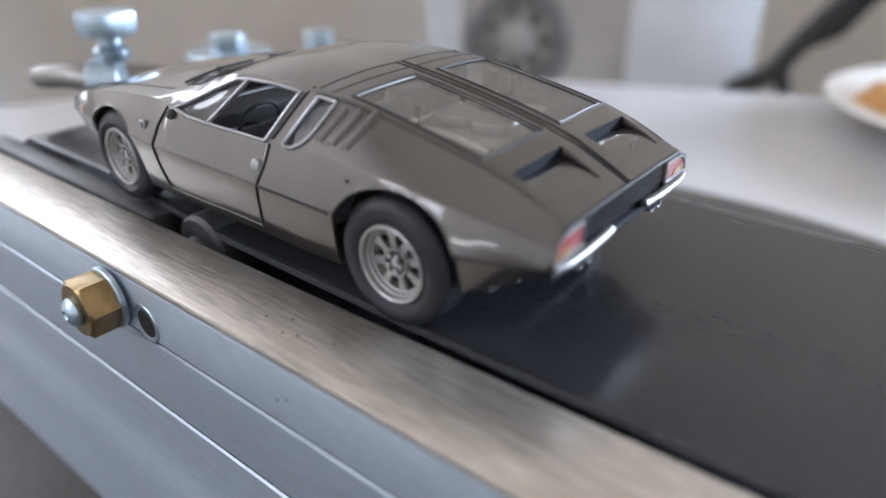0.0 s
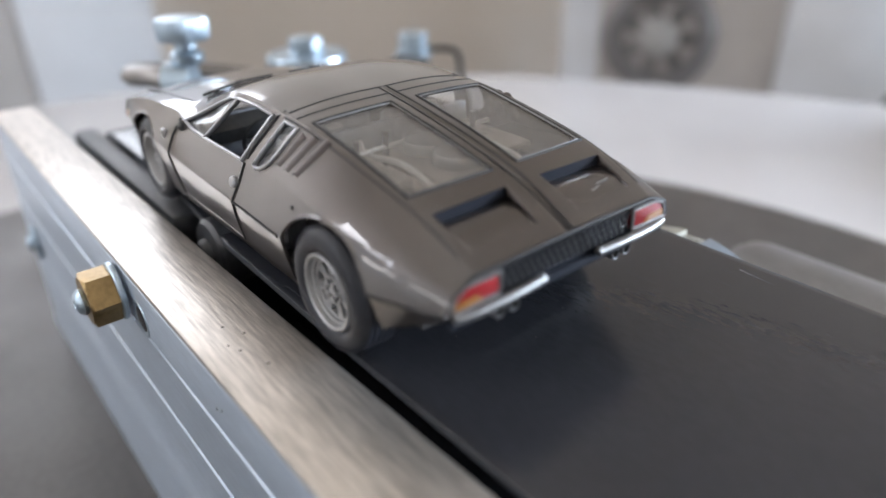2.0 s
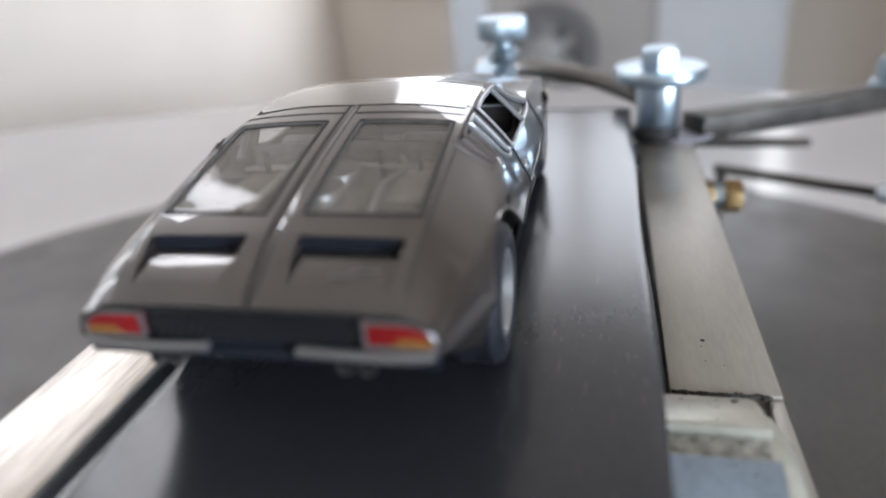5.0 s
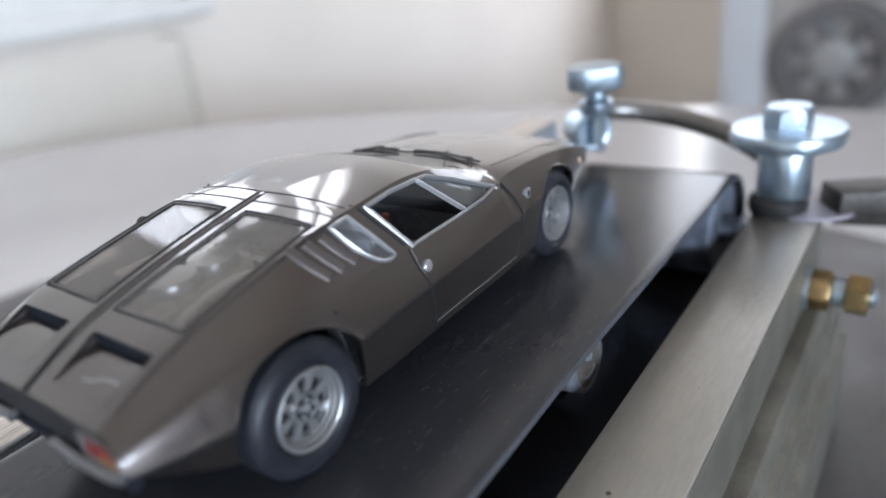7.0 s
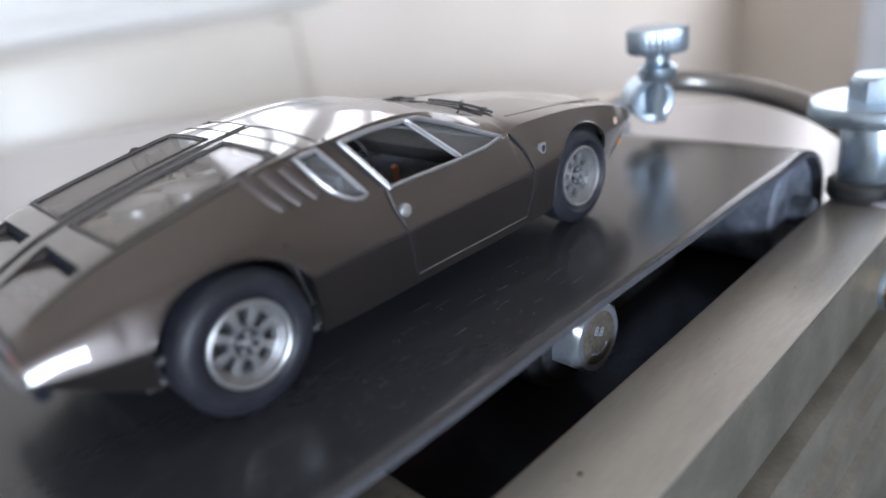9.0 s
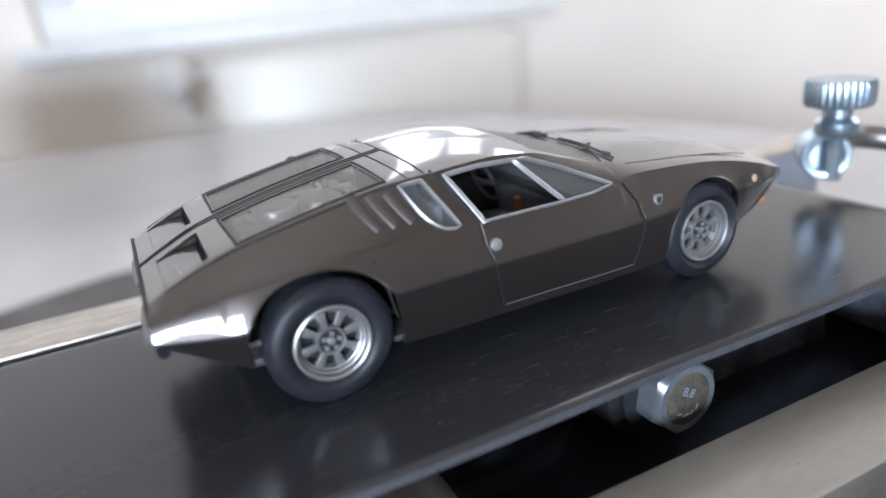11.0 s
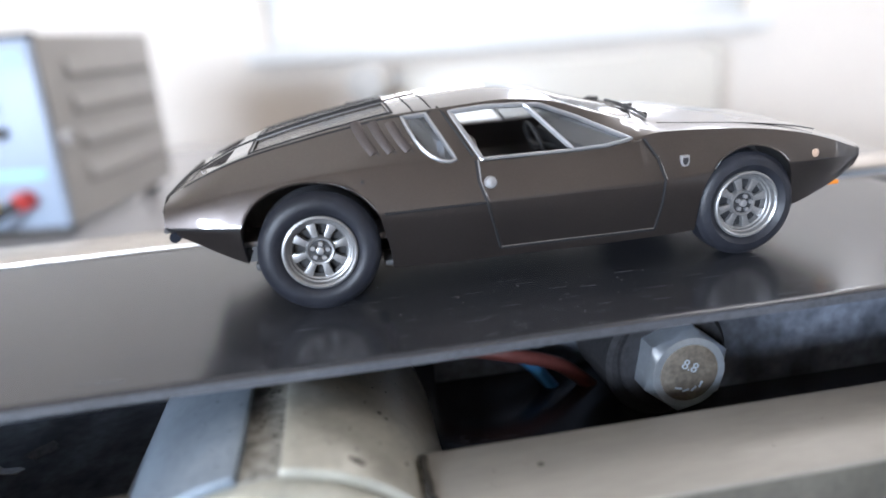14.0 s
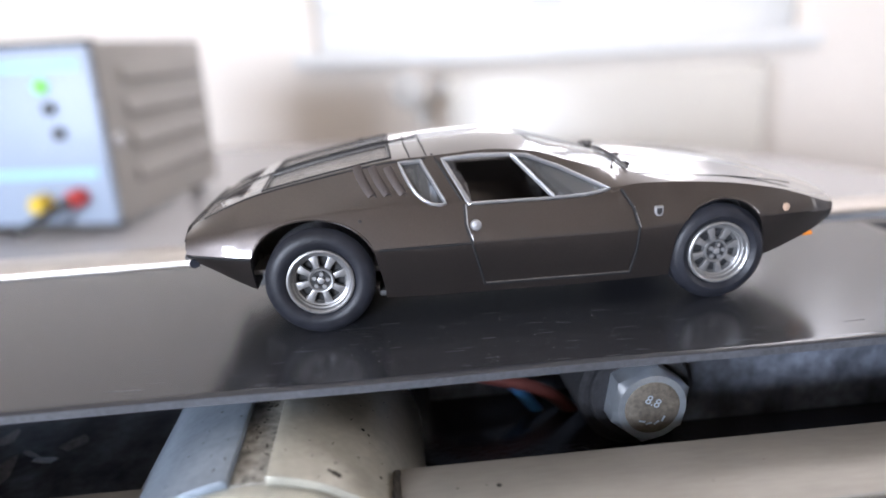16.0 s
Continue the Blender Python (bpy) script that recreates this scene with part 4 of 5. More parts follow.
def tension_post():
    x, y = 86.5, -43.2
    p = thing("tension_post", (x, y, RT), "zinc plated bolt and wide washer standing on the rail", "bolt")
    part("foot_ring", lathe([(5.4, 0), (6.0, 0.9), (5.9, 3.0), (5.2, 3.8), (0, 3.8)], (x - 1.5, y + 0.6, RT), 'z', 32), FAN, p, "black rubber foot")
    # pale reflection on the rail's top, built as a thin mauve disc
    part("rail_reflection", moved(rod(9.5, (0, 0, 0), 'z', 0, 0.7, 36, 0.2), Matrix.Translation((x + 3, y - 5, RT))), RAIL_SHEEN, p, "mauve-grey plastic pad")
    part("spacer_tube", lathe([(5.2, 3.2), (5.4, 3.5), (5.4, 14.6), (5.2, 14.9)], (x, y, RT), 'z', 36), ZINC, p)
    part("wide_washer", lathe([(4, 14.9), (10.4, 14.9), (11.0, 15.2), (11.2, 15.8), (11.2, 17.6), (10.8, 18.2), (4, 18.4)], (x, y, RT), 'z', 48), ZINC, p, "wide thick zinc washer")
    part("bolt_head", hexagon(8.4, (x, y, RT), (0, 0, 1), 18.4, 22.6, turn=8, chamfer=0.6), ZINC, p)


tension_post()


def thumb_clamp():
    x, y = 75.2, -6.0
    t = thing("thumb_screw_clamp", (x, y, 0), "knurled zinc thumb screw holding a bent steel tube", "clamp")
    part("knob", lathe([(3, 17.6), (5.6, 17.7), (6.0, 18.2), (6.0, 21.9), (5.6, 22.5), (0, 22.7)], (x, y, 0), 'z', 72, ribs=1, rib_depth=0.4, rib_from=5.9), ZINC, t, "knurled zinc knob")
    part("collar", lathe([(1.9, 12.0), (3.4, 12.2), (3.8, 12.9), (3.8, 14.6), (3.0, 15.2), (2.5, 15.6), (2.5, 17.7)], (x, y, 0), 'z', 32), ZINC, t)
    part("thread", lathe([(1.7 + 0.2 * (k % 2), 3.5 + k * 0.4) for k in range(24)], (x, y, 0), 'z', 20), ZINC, t)
    a = Vector((-0.66, -0.75, 0.0)).normalized()
    c = Vector((73.2, -6.2, 8.2))
    part("tube_ring", lathe([(3.0, 3.0), (3.0, 0.2), (3.4, 0), (4.1, 0), (4.5, 0.4), (4.5, 6.5), (3.9, 7), (0, 7)], c, tuple(-a), 36), ZINC, t, "open end of the steel tube")
    path = smooth_path([tuple(c - a * 5), (84, 0.6, 8.6), (94, 2.4, 7.4), (101, -4, 6.0), (103, -15, 4.0), (100, -28, 1.5), (93, -39, -1.5), (90, -43, -2.4)], 9)
    part("bent_tube", tube(path, 2.5, 16), TUBE, t, "bent dull steel tube")


thumb_clamp()


def side_arm():
    """Dark bar from the post with a wire stay and a small sleeve on a rod."""
    s = thing("side_arm", (90, -48, RT), "dark steel bar with wire stay and zinc sleeve", "arm")
    a, b = Vector((88, -52, -8.5)), Vector((131, -117, -12.6))
    d = (b - a)
    m = Matrix.Translation(a) @ d.to_track_quat('X', 'Z').to_matrix().to_4x4()
    part("bar", moved(box(0, d.length, -4.5, 4.5, -3, 3, 0.6), m), STEEL, s)
    part("bar_nut", join(hexagon(9.5, (127.5, -111.5, -9.6), (0, 0, 1), 0, 8.5, 10), rod(7.0, (127.5, -111.5, -9.6), 'z', 0, 1.6, 28)), ZINC, s, "zinc nut and washer")
    part("wire_stay", tube(smooth_path([(127, -113, -8.4), (122.5, -121.5, -8.0), (120, -126, -9.2), (119.3, -128, -13), (119.4, -129.6, -28), (121, -133, -50), (122, -135, Z_DISC)], 8), 1.2, 10), STEEL, s, "thin bent steel wire")
    part("stay_rod", tube([(136, -66, -37), (117, -110, -38.6), (106, -136.5, -39.4)], 1.6, 12), STEEL, s)
    part("sleeve", tube([(117.6, -108.6, -38.5), (105.4, -137.6, -39.5)], 2.9, 20), ZINC_BRIGHT, s, "bright zinc sleeve")
    part("rod_foot", rod(1.9, (106.2, -136, 0), 'z', Z_DISC, -38, 16), STEEL, s)
    part("rod_foot", rod(1.6, (135, -68, 0), 'z', Z_DISC, -36.5, 14), STEEL, s)
    part("lower_rod", tube([(92, -53, -14), (140, -94, -30)], 1.5, 10), STEEL, s)


side_arm()

# ---- the model car ----
car = thing("model_car", (0, 0, 0), "brown metallic wedge-shaped sports coupe scale model", "model car")
# stations along the car: x, then (y, z) of roof centre, roof middle, roof edge, belt line, crease, sill
ST = [
    (51.2, 13.3, 6, 13.3, 11.5, 13.25, 16.1, 13.0, 16.4, 11.9, 14.4, 9.9),
    (48.6, 14.2, 6, 14.2, 11.5, 14.05, 17.2, 13.8, 17.6, 12.2, 15.5, 8.9),
    (44.6, 15.6, 6, 15.5, 11.5, 15.2, 18.0, 15.0, 18.7, 12.5, 16.4, 7.6),
    (38.0, 17.5, 6, 17.4, 11.5, 16.9, 18.2, 16.45, 19.4, 12.6, 17.5, 6.0),
    (30.0, 18.9, 6, 18.8, 11.5, 18.2, 17.7, 17.5, 19.9, 13.0, 18.5, 5.2),
    (22.0, 20.0, 6, 19.9, 11.5, 19.1, 17.5, 18.05, 20.0, 12.5, 18.6, 4.4),
    (17.5, 20.5, 6.5, 20.35, 12.2, 19.5, 17.4, 18.15, 20.1, 12.2, 18.6, 4.2),
    (14.0, 21.3, 6.5, 21.1, 13.4, 19.8, 17.7, 17.9, 20.2, 12.1, 18.6, 4.1),
    (8.0, 22.9, 6.5, 22.75, 14.1, 21.5, 18.0, 17.5, 20.3, 12.1, 18.6, 4.0),
    (2.0, 24.5, 7, 24.35, 14.2, 23.35, 18.1, 17.3, 20.4, 12.1, 18.5, 4.0),
    (-4.0, 25.0, 7, 24.9, 14.1, 23.9, 18.1, 17.2, 20.5, 12.1, 18.5, 4.0),
    (-12.0, 24.6, 7, 24.5, 14.1, 23.5, 18.3, 17.3, 20.6, 12.1, 18.6, 4.0),
    (-18.0, 23.85, 7, 23.75, 14.1, 23.2, 18.6, 17.6, 20.8, 12.1, 18.7, 4.2),
    (-25.0, 22.65, 7, 22.55, 14.1, 22.1, 19.1, 17.4, 21.0, 12.1, 19.0, 4.6),
    (-30.0, 21.65, 7, 21.55, 14.1, 21.15, 19.3, 17.1, 21.1, 12.1, 19.2, 5.0),
    (-36.6, 20.05, 7, 19.95, 14.0, 19.75, 18.9, 16.3, 20.5, 12.0, 18.8, 6.5),
    (-40.0, 19.0, 7, 18.9, 13.9, 18.7, 18.3, 15.8, 19.7, 12.0, 18.0, 7.8),
    (-44.0, 17.2, 7, 17.1, 13.9, 17.0, 17.5, 15.0, 18.5, 12.2, 16.9, 9.8),
    (-47.3, 15.5, 7, 15.4, 13.7, 15.3, 16.5, 14.4, 17.4, 12.4, 16.2, 11.5),
]
ST = np.array(sorted(ST))


def along(xs, ys, x):
    """Smooth curve through the stations without overshoot."""
    d = np.diff(ys) / np.diff(xs)
    m = np.zeros(len(xs))
    m[1:-1] = np.where(d[:-1] * d[1:] > 0, 2 * d[:-1] * d[1:] / (d[:-1] + d[1:] + 1e-12), 0)
    m[0], m[-1] = d[0], d[-1]
    k = np.clip(np.searchsorted(xs, x) - 1, 0, len(xs) - 2)
    h = xs[k + 1] - xs[k]
    t = (x - xs[k]) / h
    return ((1 + 2 * t) * (1 - t) ** 2 * ys[k] + t * (1 - t) ** 2 * h * m[k] + t * t * (3 - 2 * t) * ys[k + 1] + t * t * (t - 1) * h * m[k + 1])


CX = np.linspace(-47.3, 51.2, 262)
NV = (12, 14, 26, 22, 26, 4)     # rows between the lines of a section


def sections(x):
    cols = [along(ST[:, 0], ST[:, k], x) for k in range(1, 12)]
    P = np.zeros((7, 2, len(x)))
    P[0, 1] = cols[0]
    for k in range(5):
        P[k + 1, 0], P[k + 1, 1] = cols[1 + 2 * k], cols[2 + 2 * k]
    P[6, 0], P[6, 1] = P[5, 0] - 4, P[5, 1] + 0.15
    # tangents of a section: creases are kept at the crease line and the sill, the fender edge is tight forward of the door
    sharp = np.ones((7, len(x))) * np.array([1, 1, 0.55, 0.5, 0.3, 0.1, 1])[:, None]
    sharp[3] = np.where(x > 14, 0.12, np.where(x < -40, 0.8, 0.5))
    sharp[2] = np.where(x > 16, 0.8, np.where(x > -14, 0.12, 0.22))
    rows = []
    for s in range(6):
        p0, p1 = P[s], P[s + 1]
        prev = P[s - 1] if s else np.stack([-P[1, 0], P[1, 1]])
        nxt = P[min(s + 2, 6)]
        L = np.hypot(*(p1 - p0))
        def tan(a, b, c, w):
            u, v = (b - a) / (np.hypot(*(b - a)) + 1e-9), (c - b) / (np.hypot(*(c - b)) + 1e-9)
            return u, v, w
        u0, v0, w0 = tan(prev, p0, p1, sharp[s])
        u1, v1, w1 = tan(p0, p1, nxt, sharp[s + 1])
        t0 = (v0 * (1 - w0) + (u0 + v0) / 2 * w0) * L
        t1 = (u1 * (1 - w1) + (u1 + v1) / 2 * w1) * L
        n = NV[s]
        for k in range(n + (1 if s == 5 else 0)):
            t = k / n
            rows.append((1 + 2 * t) * (1 - t) ** 2 * p0 + t * (1 - t) ** 2 * t0 + t * t * (3 - 2 * t) * p1 + t * t * (t - 1) * t1)
    return np.array(rows)          # rows, (y, z), x


SEC = sections(CX)
J_E = sum(NV[:4])                  # row of the crease
J_C = sum(NV[:2])
J_F = sum(NV[:5])


def bow(x, y):
    return x - np.clip((x - 26) / 26, 0, 1) ** 1.5 * 5.0 * (np.abs(y) / 18) ** 2.2


def side_y(x, z):
    k = np.clip(np.interp(x, CX, np.arange(len(CX))), 0, len(CX) - 1.001)
    i, f = int(k), k - int(k)
    r = []
    for c in (i, i + 1):
        yy, zz = SEC[J_C - 4:J_F, 0, c], SEC[J_C - 4:J_F, 1, c]
        r.append(np.interp(z, zz[::-1], yy[::-1]))
    return r[0] * (1 - f) + r[1] * f


def top_z(x, y):
    k = np.clip(np.interp(x, CX, np.arange(len(CX))), 0, len(CX) - 1.001)
    i, f = int(k), k - int(k)
    r = [np.interp(abs(y), SEC[:J_E, 0, c], SEC[:J_E, 1, c]) for c in (i, i + 1)]
    return r[0] * (1 - f) + r[1] * f


def curved(points, per=6, closed=True):
    return [(p.x, p.y) for p in smooth_path([(a, b, 0) for a, b in points], per, closed)]


def inside(poly, X, Y):
    c = np.zeros(X.shape, bool)
    n = len(poly)
    for i in range(n):
        (x0, y0), (x1, y1) = poly[i], poly[(i + 1) % n]
        hit = ((y0 > Y) != (y1 > Y)) & (X < (x1 - x0) * (Y - y0) / (y1 - y0 + 1e-12) + x0)
        c ^= hit
    return c


def nearest(poly, x, y):
    best = None
    n = len(poly)
    for i in range(n):
        (x0, y0), (x1, y1) = poly[i], poly[(i + 1) % n]
        dx, dy = x1 - x0, y1 - y0
        t = min(max(((x - x0) * dx + (y - y0) * dy) / (dx * dx + dy * dy + 1e-12), 0), 1)
        px, py = x0 + t * dx, y0 + t * dy
        d = (px - x) ** 2 + (py - y) ** 2
        if best is None or d < best[0]:
            best = (d, px, py)
    return best[1], best[2]


# wheel arches in side view, open downwards: x from the hub, z
REAR_ARCH = [(-8.9, -1), (-8.9, 6), (-9.15, 9), (-9.1, 11.4), (-8.2, 13.5), (-6.4, 15.2), (-3.9, 16.3), (-0.9, 16.7), (2.2, 16.3), (5.0, 15.1), (6.9, 13.4), (7.8, 11.8), (8.2, 9.8), (8.7, 7.5), (9.0, 5), (9.0, -1)]
FRONT_ARCH = [(-7.6, -1), (-7.4, 5), (-7.3, 8), (-6.9, 10.4), (-5.6, 12.9), (-3.2, 14.7), (0.2, 15.45), (3.6, 14.9), (6.2, 13.4), (7.8, 11.0), (8.4, 8), (8.6, 5), (8.6, -1)]


def arch(cx, pts):
    """Smooth outline of an arch round the hub at cx."""
    return [(cx + p.x, p.y) for p in smooth_path([(a, b, 0) for a, b in pts], 4)]


REGIONS = {     # name: (view, outline); view s: side (x, z), t: from above (x, |y|)
    "rear_arch": ('s', arch(-29.05, REAR_ARCH)),
    "front_arch": ('s', arch(29.05, FRONT_ARCH)),
    "side_window": ('s', [(-7.5, 17.1), (-10.7, 22.95), (-6, 23.22), (-0.9, 23.05), (4.6, 17.1)]),
    "quarter_light": ('s', [(-0.9, 23.05), (1.2, 22.85), (6, 20.9), (12.6, 17.7), (9, 17.2), (4.6, 17.1)]),
    "quarter_window": ('s', [(-16.9, 22.75), (-13.9, 22.9), (-12.4, 20.2), (-10.9, 17.4), (-11.6, 17.2), (-12.8, 17.4), (-13.9, 18.0), (-14.8, 18.8), (-15.6, 19.9), (-16.3, 21.3)]),
    "rear_window": ('t', [(-18.2, 2.0), (-18.0, 13.2), (-36.6, 13.4), (-36.9, 1.9)]),
    "windshield": ('t', [(16.6, -1), (16.4, 8), (14.6, 13.4), (3.4, 12.6), (2.6, 8), (2.3, -1)]),
    "scoop": ('t', [(-39.7, 2.5), (-39.7, 12.9), (-45.0, 12.3), (-45.0, 3.0)]),
    "door": ('s', [(-8.3, 17.1), (-8.3, 14.5), (-7.6, 12.0), (-5.8, 5.3), (15.6, 5.3), (16.3, 9), (16.5, 12.3), (15.9, 15.0), (14.2, 17.6), (13.2, 17.4), (12.8, 17.7), (9, 17.0), (-7.7, 16.95)]),
}
ORDER = list(REGIONS)


def build_shell():
    nr, nc = SEC.shape[0], SEC.shape[2]
    out = {}
    for sgn in (1, -1):
        Y, Z = SEC[:, 0, :].copy(), SEC[:, 1, :].copy()
        Xg = np.repeat(CX[None, :], nr, 0)
        # centre valley between the two engine covers
        val = (Xg < -13.8) & (Y < 0.55)
        Z = np.where(val, Z - 0.18, Z)
        cxm = (Xg[:-1, :-1] + Xg[1:, 1:]) / 2
        cym = (Y[:-1, :-1] + Y[1:, :-1] + Y[:-1, 1:] + Y[1:, 1:]) / 4
        czm = (Z[:-1, :-1] + Z[1:, :-1] + Z[:-1, 1:] + Z[1:, 1:]) / 4
        reg = np.full(cxm.shape, -1)
        rows = np.arange(nr - 1)[:, None] + np.zeros(cxm.shape, int)
        for k, name in enumerate(ORDER):
            view, poly = REGIONS[name]
            if view == 's':
                hit = inside(poly, cxm, czm) & (rows >= J_C - 3)
            else:
                hit = inside(poly, cxm, cym) & (rows < J_C + 6)
            if name.endswith("arch"):
                hit &= rows >= J_C + 8
            reg = np.where((reg == -1) & hit, k, reg)
        # draw the border rows onto the outlines
        X2, Y2, Z2 = Xg.copy(), Y.copy(), Z.copy()
        for j in range(1, nr - 1):
            for i in range(1, nc - 1):
                q = reg[j - 1:j + 1, i - 1:i + 1].ravel()
                lo, hi = q.min(), q.max()
                if lo == hi:
                    continue
                k = min(v for v in q if v >= 0)
                view, poly = REGIONS[ORDER[k]]
                if view == 's':
                    x, z = nearest(poly, Xg[j, i], Z[j, i])
                    X2[j, i], Z2[j, i] = x, z
                    if j < J_F:
                        Y2[j, i] = side_y(x, z)
                else:
                    x, y = nearest(poly, Xg[j, i], Y[j, i])
                    X2[j, i], Y2[j, i] = x, max(y, 0)
                    Z2[j, i] = top_z(x, max(y, 0))
        XB = bow(X2, Y2)
        pts = np.stack([XB, Y2 * sgn, Z2], -1).reshape(-1, 3)
        for k in range(-1, len(ORDER)):
            name = "body" if k == -1 else ORDER[k]
            if name.endswith("arch") or name in ("side_window", "scoop"):
                continue
            jj, ii = np.nonzero(reg == k)
            f = np.stack([jj * nc + ii, jj * nc + ii + 1, (jj + 1) * nc + ii + 1, (jj + 1) * nc + ii], -1)
            if sgn == -1:
                f = f[:, ::-1]
            used, inv_ = np.unique(f, return_inverse=True)
            out[(name, sgn)] = (pts[used], inv_.reshape(f.shape))
    return out


SHELL = build_shell()


def thicken(ob, t):
    md = ob.modifiers.new("thickness", 'SOLIDIFY')
    md.thickness, md.offset = t * MM, -1
    return ob


def welded(geo):
    bm = bmesh.new()
    vs = [bm.verts.new(p) for p in geo[0]]
    for q in geo[1]:
        try:
            bm.faces.new([vs[i] for i in q])
        except ValueError:
            pass
    bmesh.ops.remove_doubles(bm, verts=bm.verts[:], dist=0.004)
    bmesh.ops.dissolve_degenerate(bm, dist=0.002, edges=bm.edges[:])
    bm.verts.index_update()
    g = [tuple(v.co) for v in bm.verts], [[v.index for v in f.verts] for f in bm.faces]
    bm.free()
    return g


# blunt rounded tip that closes the nose
tip_rows = [(float(a), float(b)) for a, b in zip(SEC[:, 0, -1], SEC[:, 1, -1])]
tip = tip_rows + [(-a, b) for a, b in tip_rows[:0:-1]]
tip_v, tip_f = [], []
for row in range(9):
    u = math.pi / 2 * row / 8
    for a, b in tip:
        y = a * (0.90 + 0.10 * math.cos(u))
        tip_v.append((float(bow(51.2, a)) + 1.0 * math.sin(u), y, 11.75 + (b - 11.75) * math.cos(u)))
for row in range(8):
    for i in range(len(tip)):
        a, b = row * len(tip) + i, row * len(tip) + (i + 1) % len(tip)
        tip_f.append([a, a + len(tip), b + len(tip), b])
shell = welded(join(*[(v.tolist(), f.tolist()) for (n, s), (v, f) in SHELL.items() if n == "body"], (tip_v, tip_f)))
body = thicken(part("body_shell", shell, PAINT, car, "brown metallic painted body with open wheel arches", angle=32), 0.45)
split = body.modifiers.new("edges", 'EDGE_SPLIT')
split.split_angle = radians(40)


def inset(geo, d):
    """Sinks a pane by d along the outward side."""
    v = np.array(geo[0], float)
    f = np.array(geo[1])
    nrm = np.zeros_like(v)
    a, b, c = v[f[:, 0]], v[f[:, 1]], v[f[:, 2]]
    n = np.cross(b - a, c - a)
    for k in range(f.shape[1]):
        np.add.at(nrm, f[:, k], n)
    nrm /= np.linalg.norm(nrm, axis=1, keepdims=True) + 1e-9
    return (v - nrm * d).tolist(), f.tolist()


doors = {}
for s in (1, -1):
    v, f = SHELL[("door", s)]
    doors[s] = thicken(part("door", (v.tolist(), f.tolist()), PAINT, car, "brown metallic door", angle=32), 0.4)
ws = welded(join(*[inset(SHELL[("windshield", s)], 0.12) for s in (1, -1)]))
thicken(part("windshield", ws, GLASS, car, "clear raked windscreen"), 0.25)


def on_side(pts, s, off=0.0):
    return [Vector((bow(x, side_y(x, z)), s * (side_y(x, z) + off), z)) for x, z in pts]


def on_top(pts, s, off=0.0):
    return [Vector((x, s * y, top_z(x, y) + off)) for x, y in pts]


def dense(poly, step=0.5, closed=True):
    out = []
    n = len(poly)
    for i in range(n if closed else n - 1):
        a, b = poly[i], poly[(i + 1) % n]
        m = max(1, int(math.hypot(b[0] - a[0], b[1] - a[1]) / step))
        out += [(a[0] + (b[0] - a[0]) * k / m, a[1] + (b[1] - a[1]) * k / m) for k in range(m)]
    if not closed:
        out.append(poly[-1])
    return out


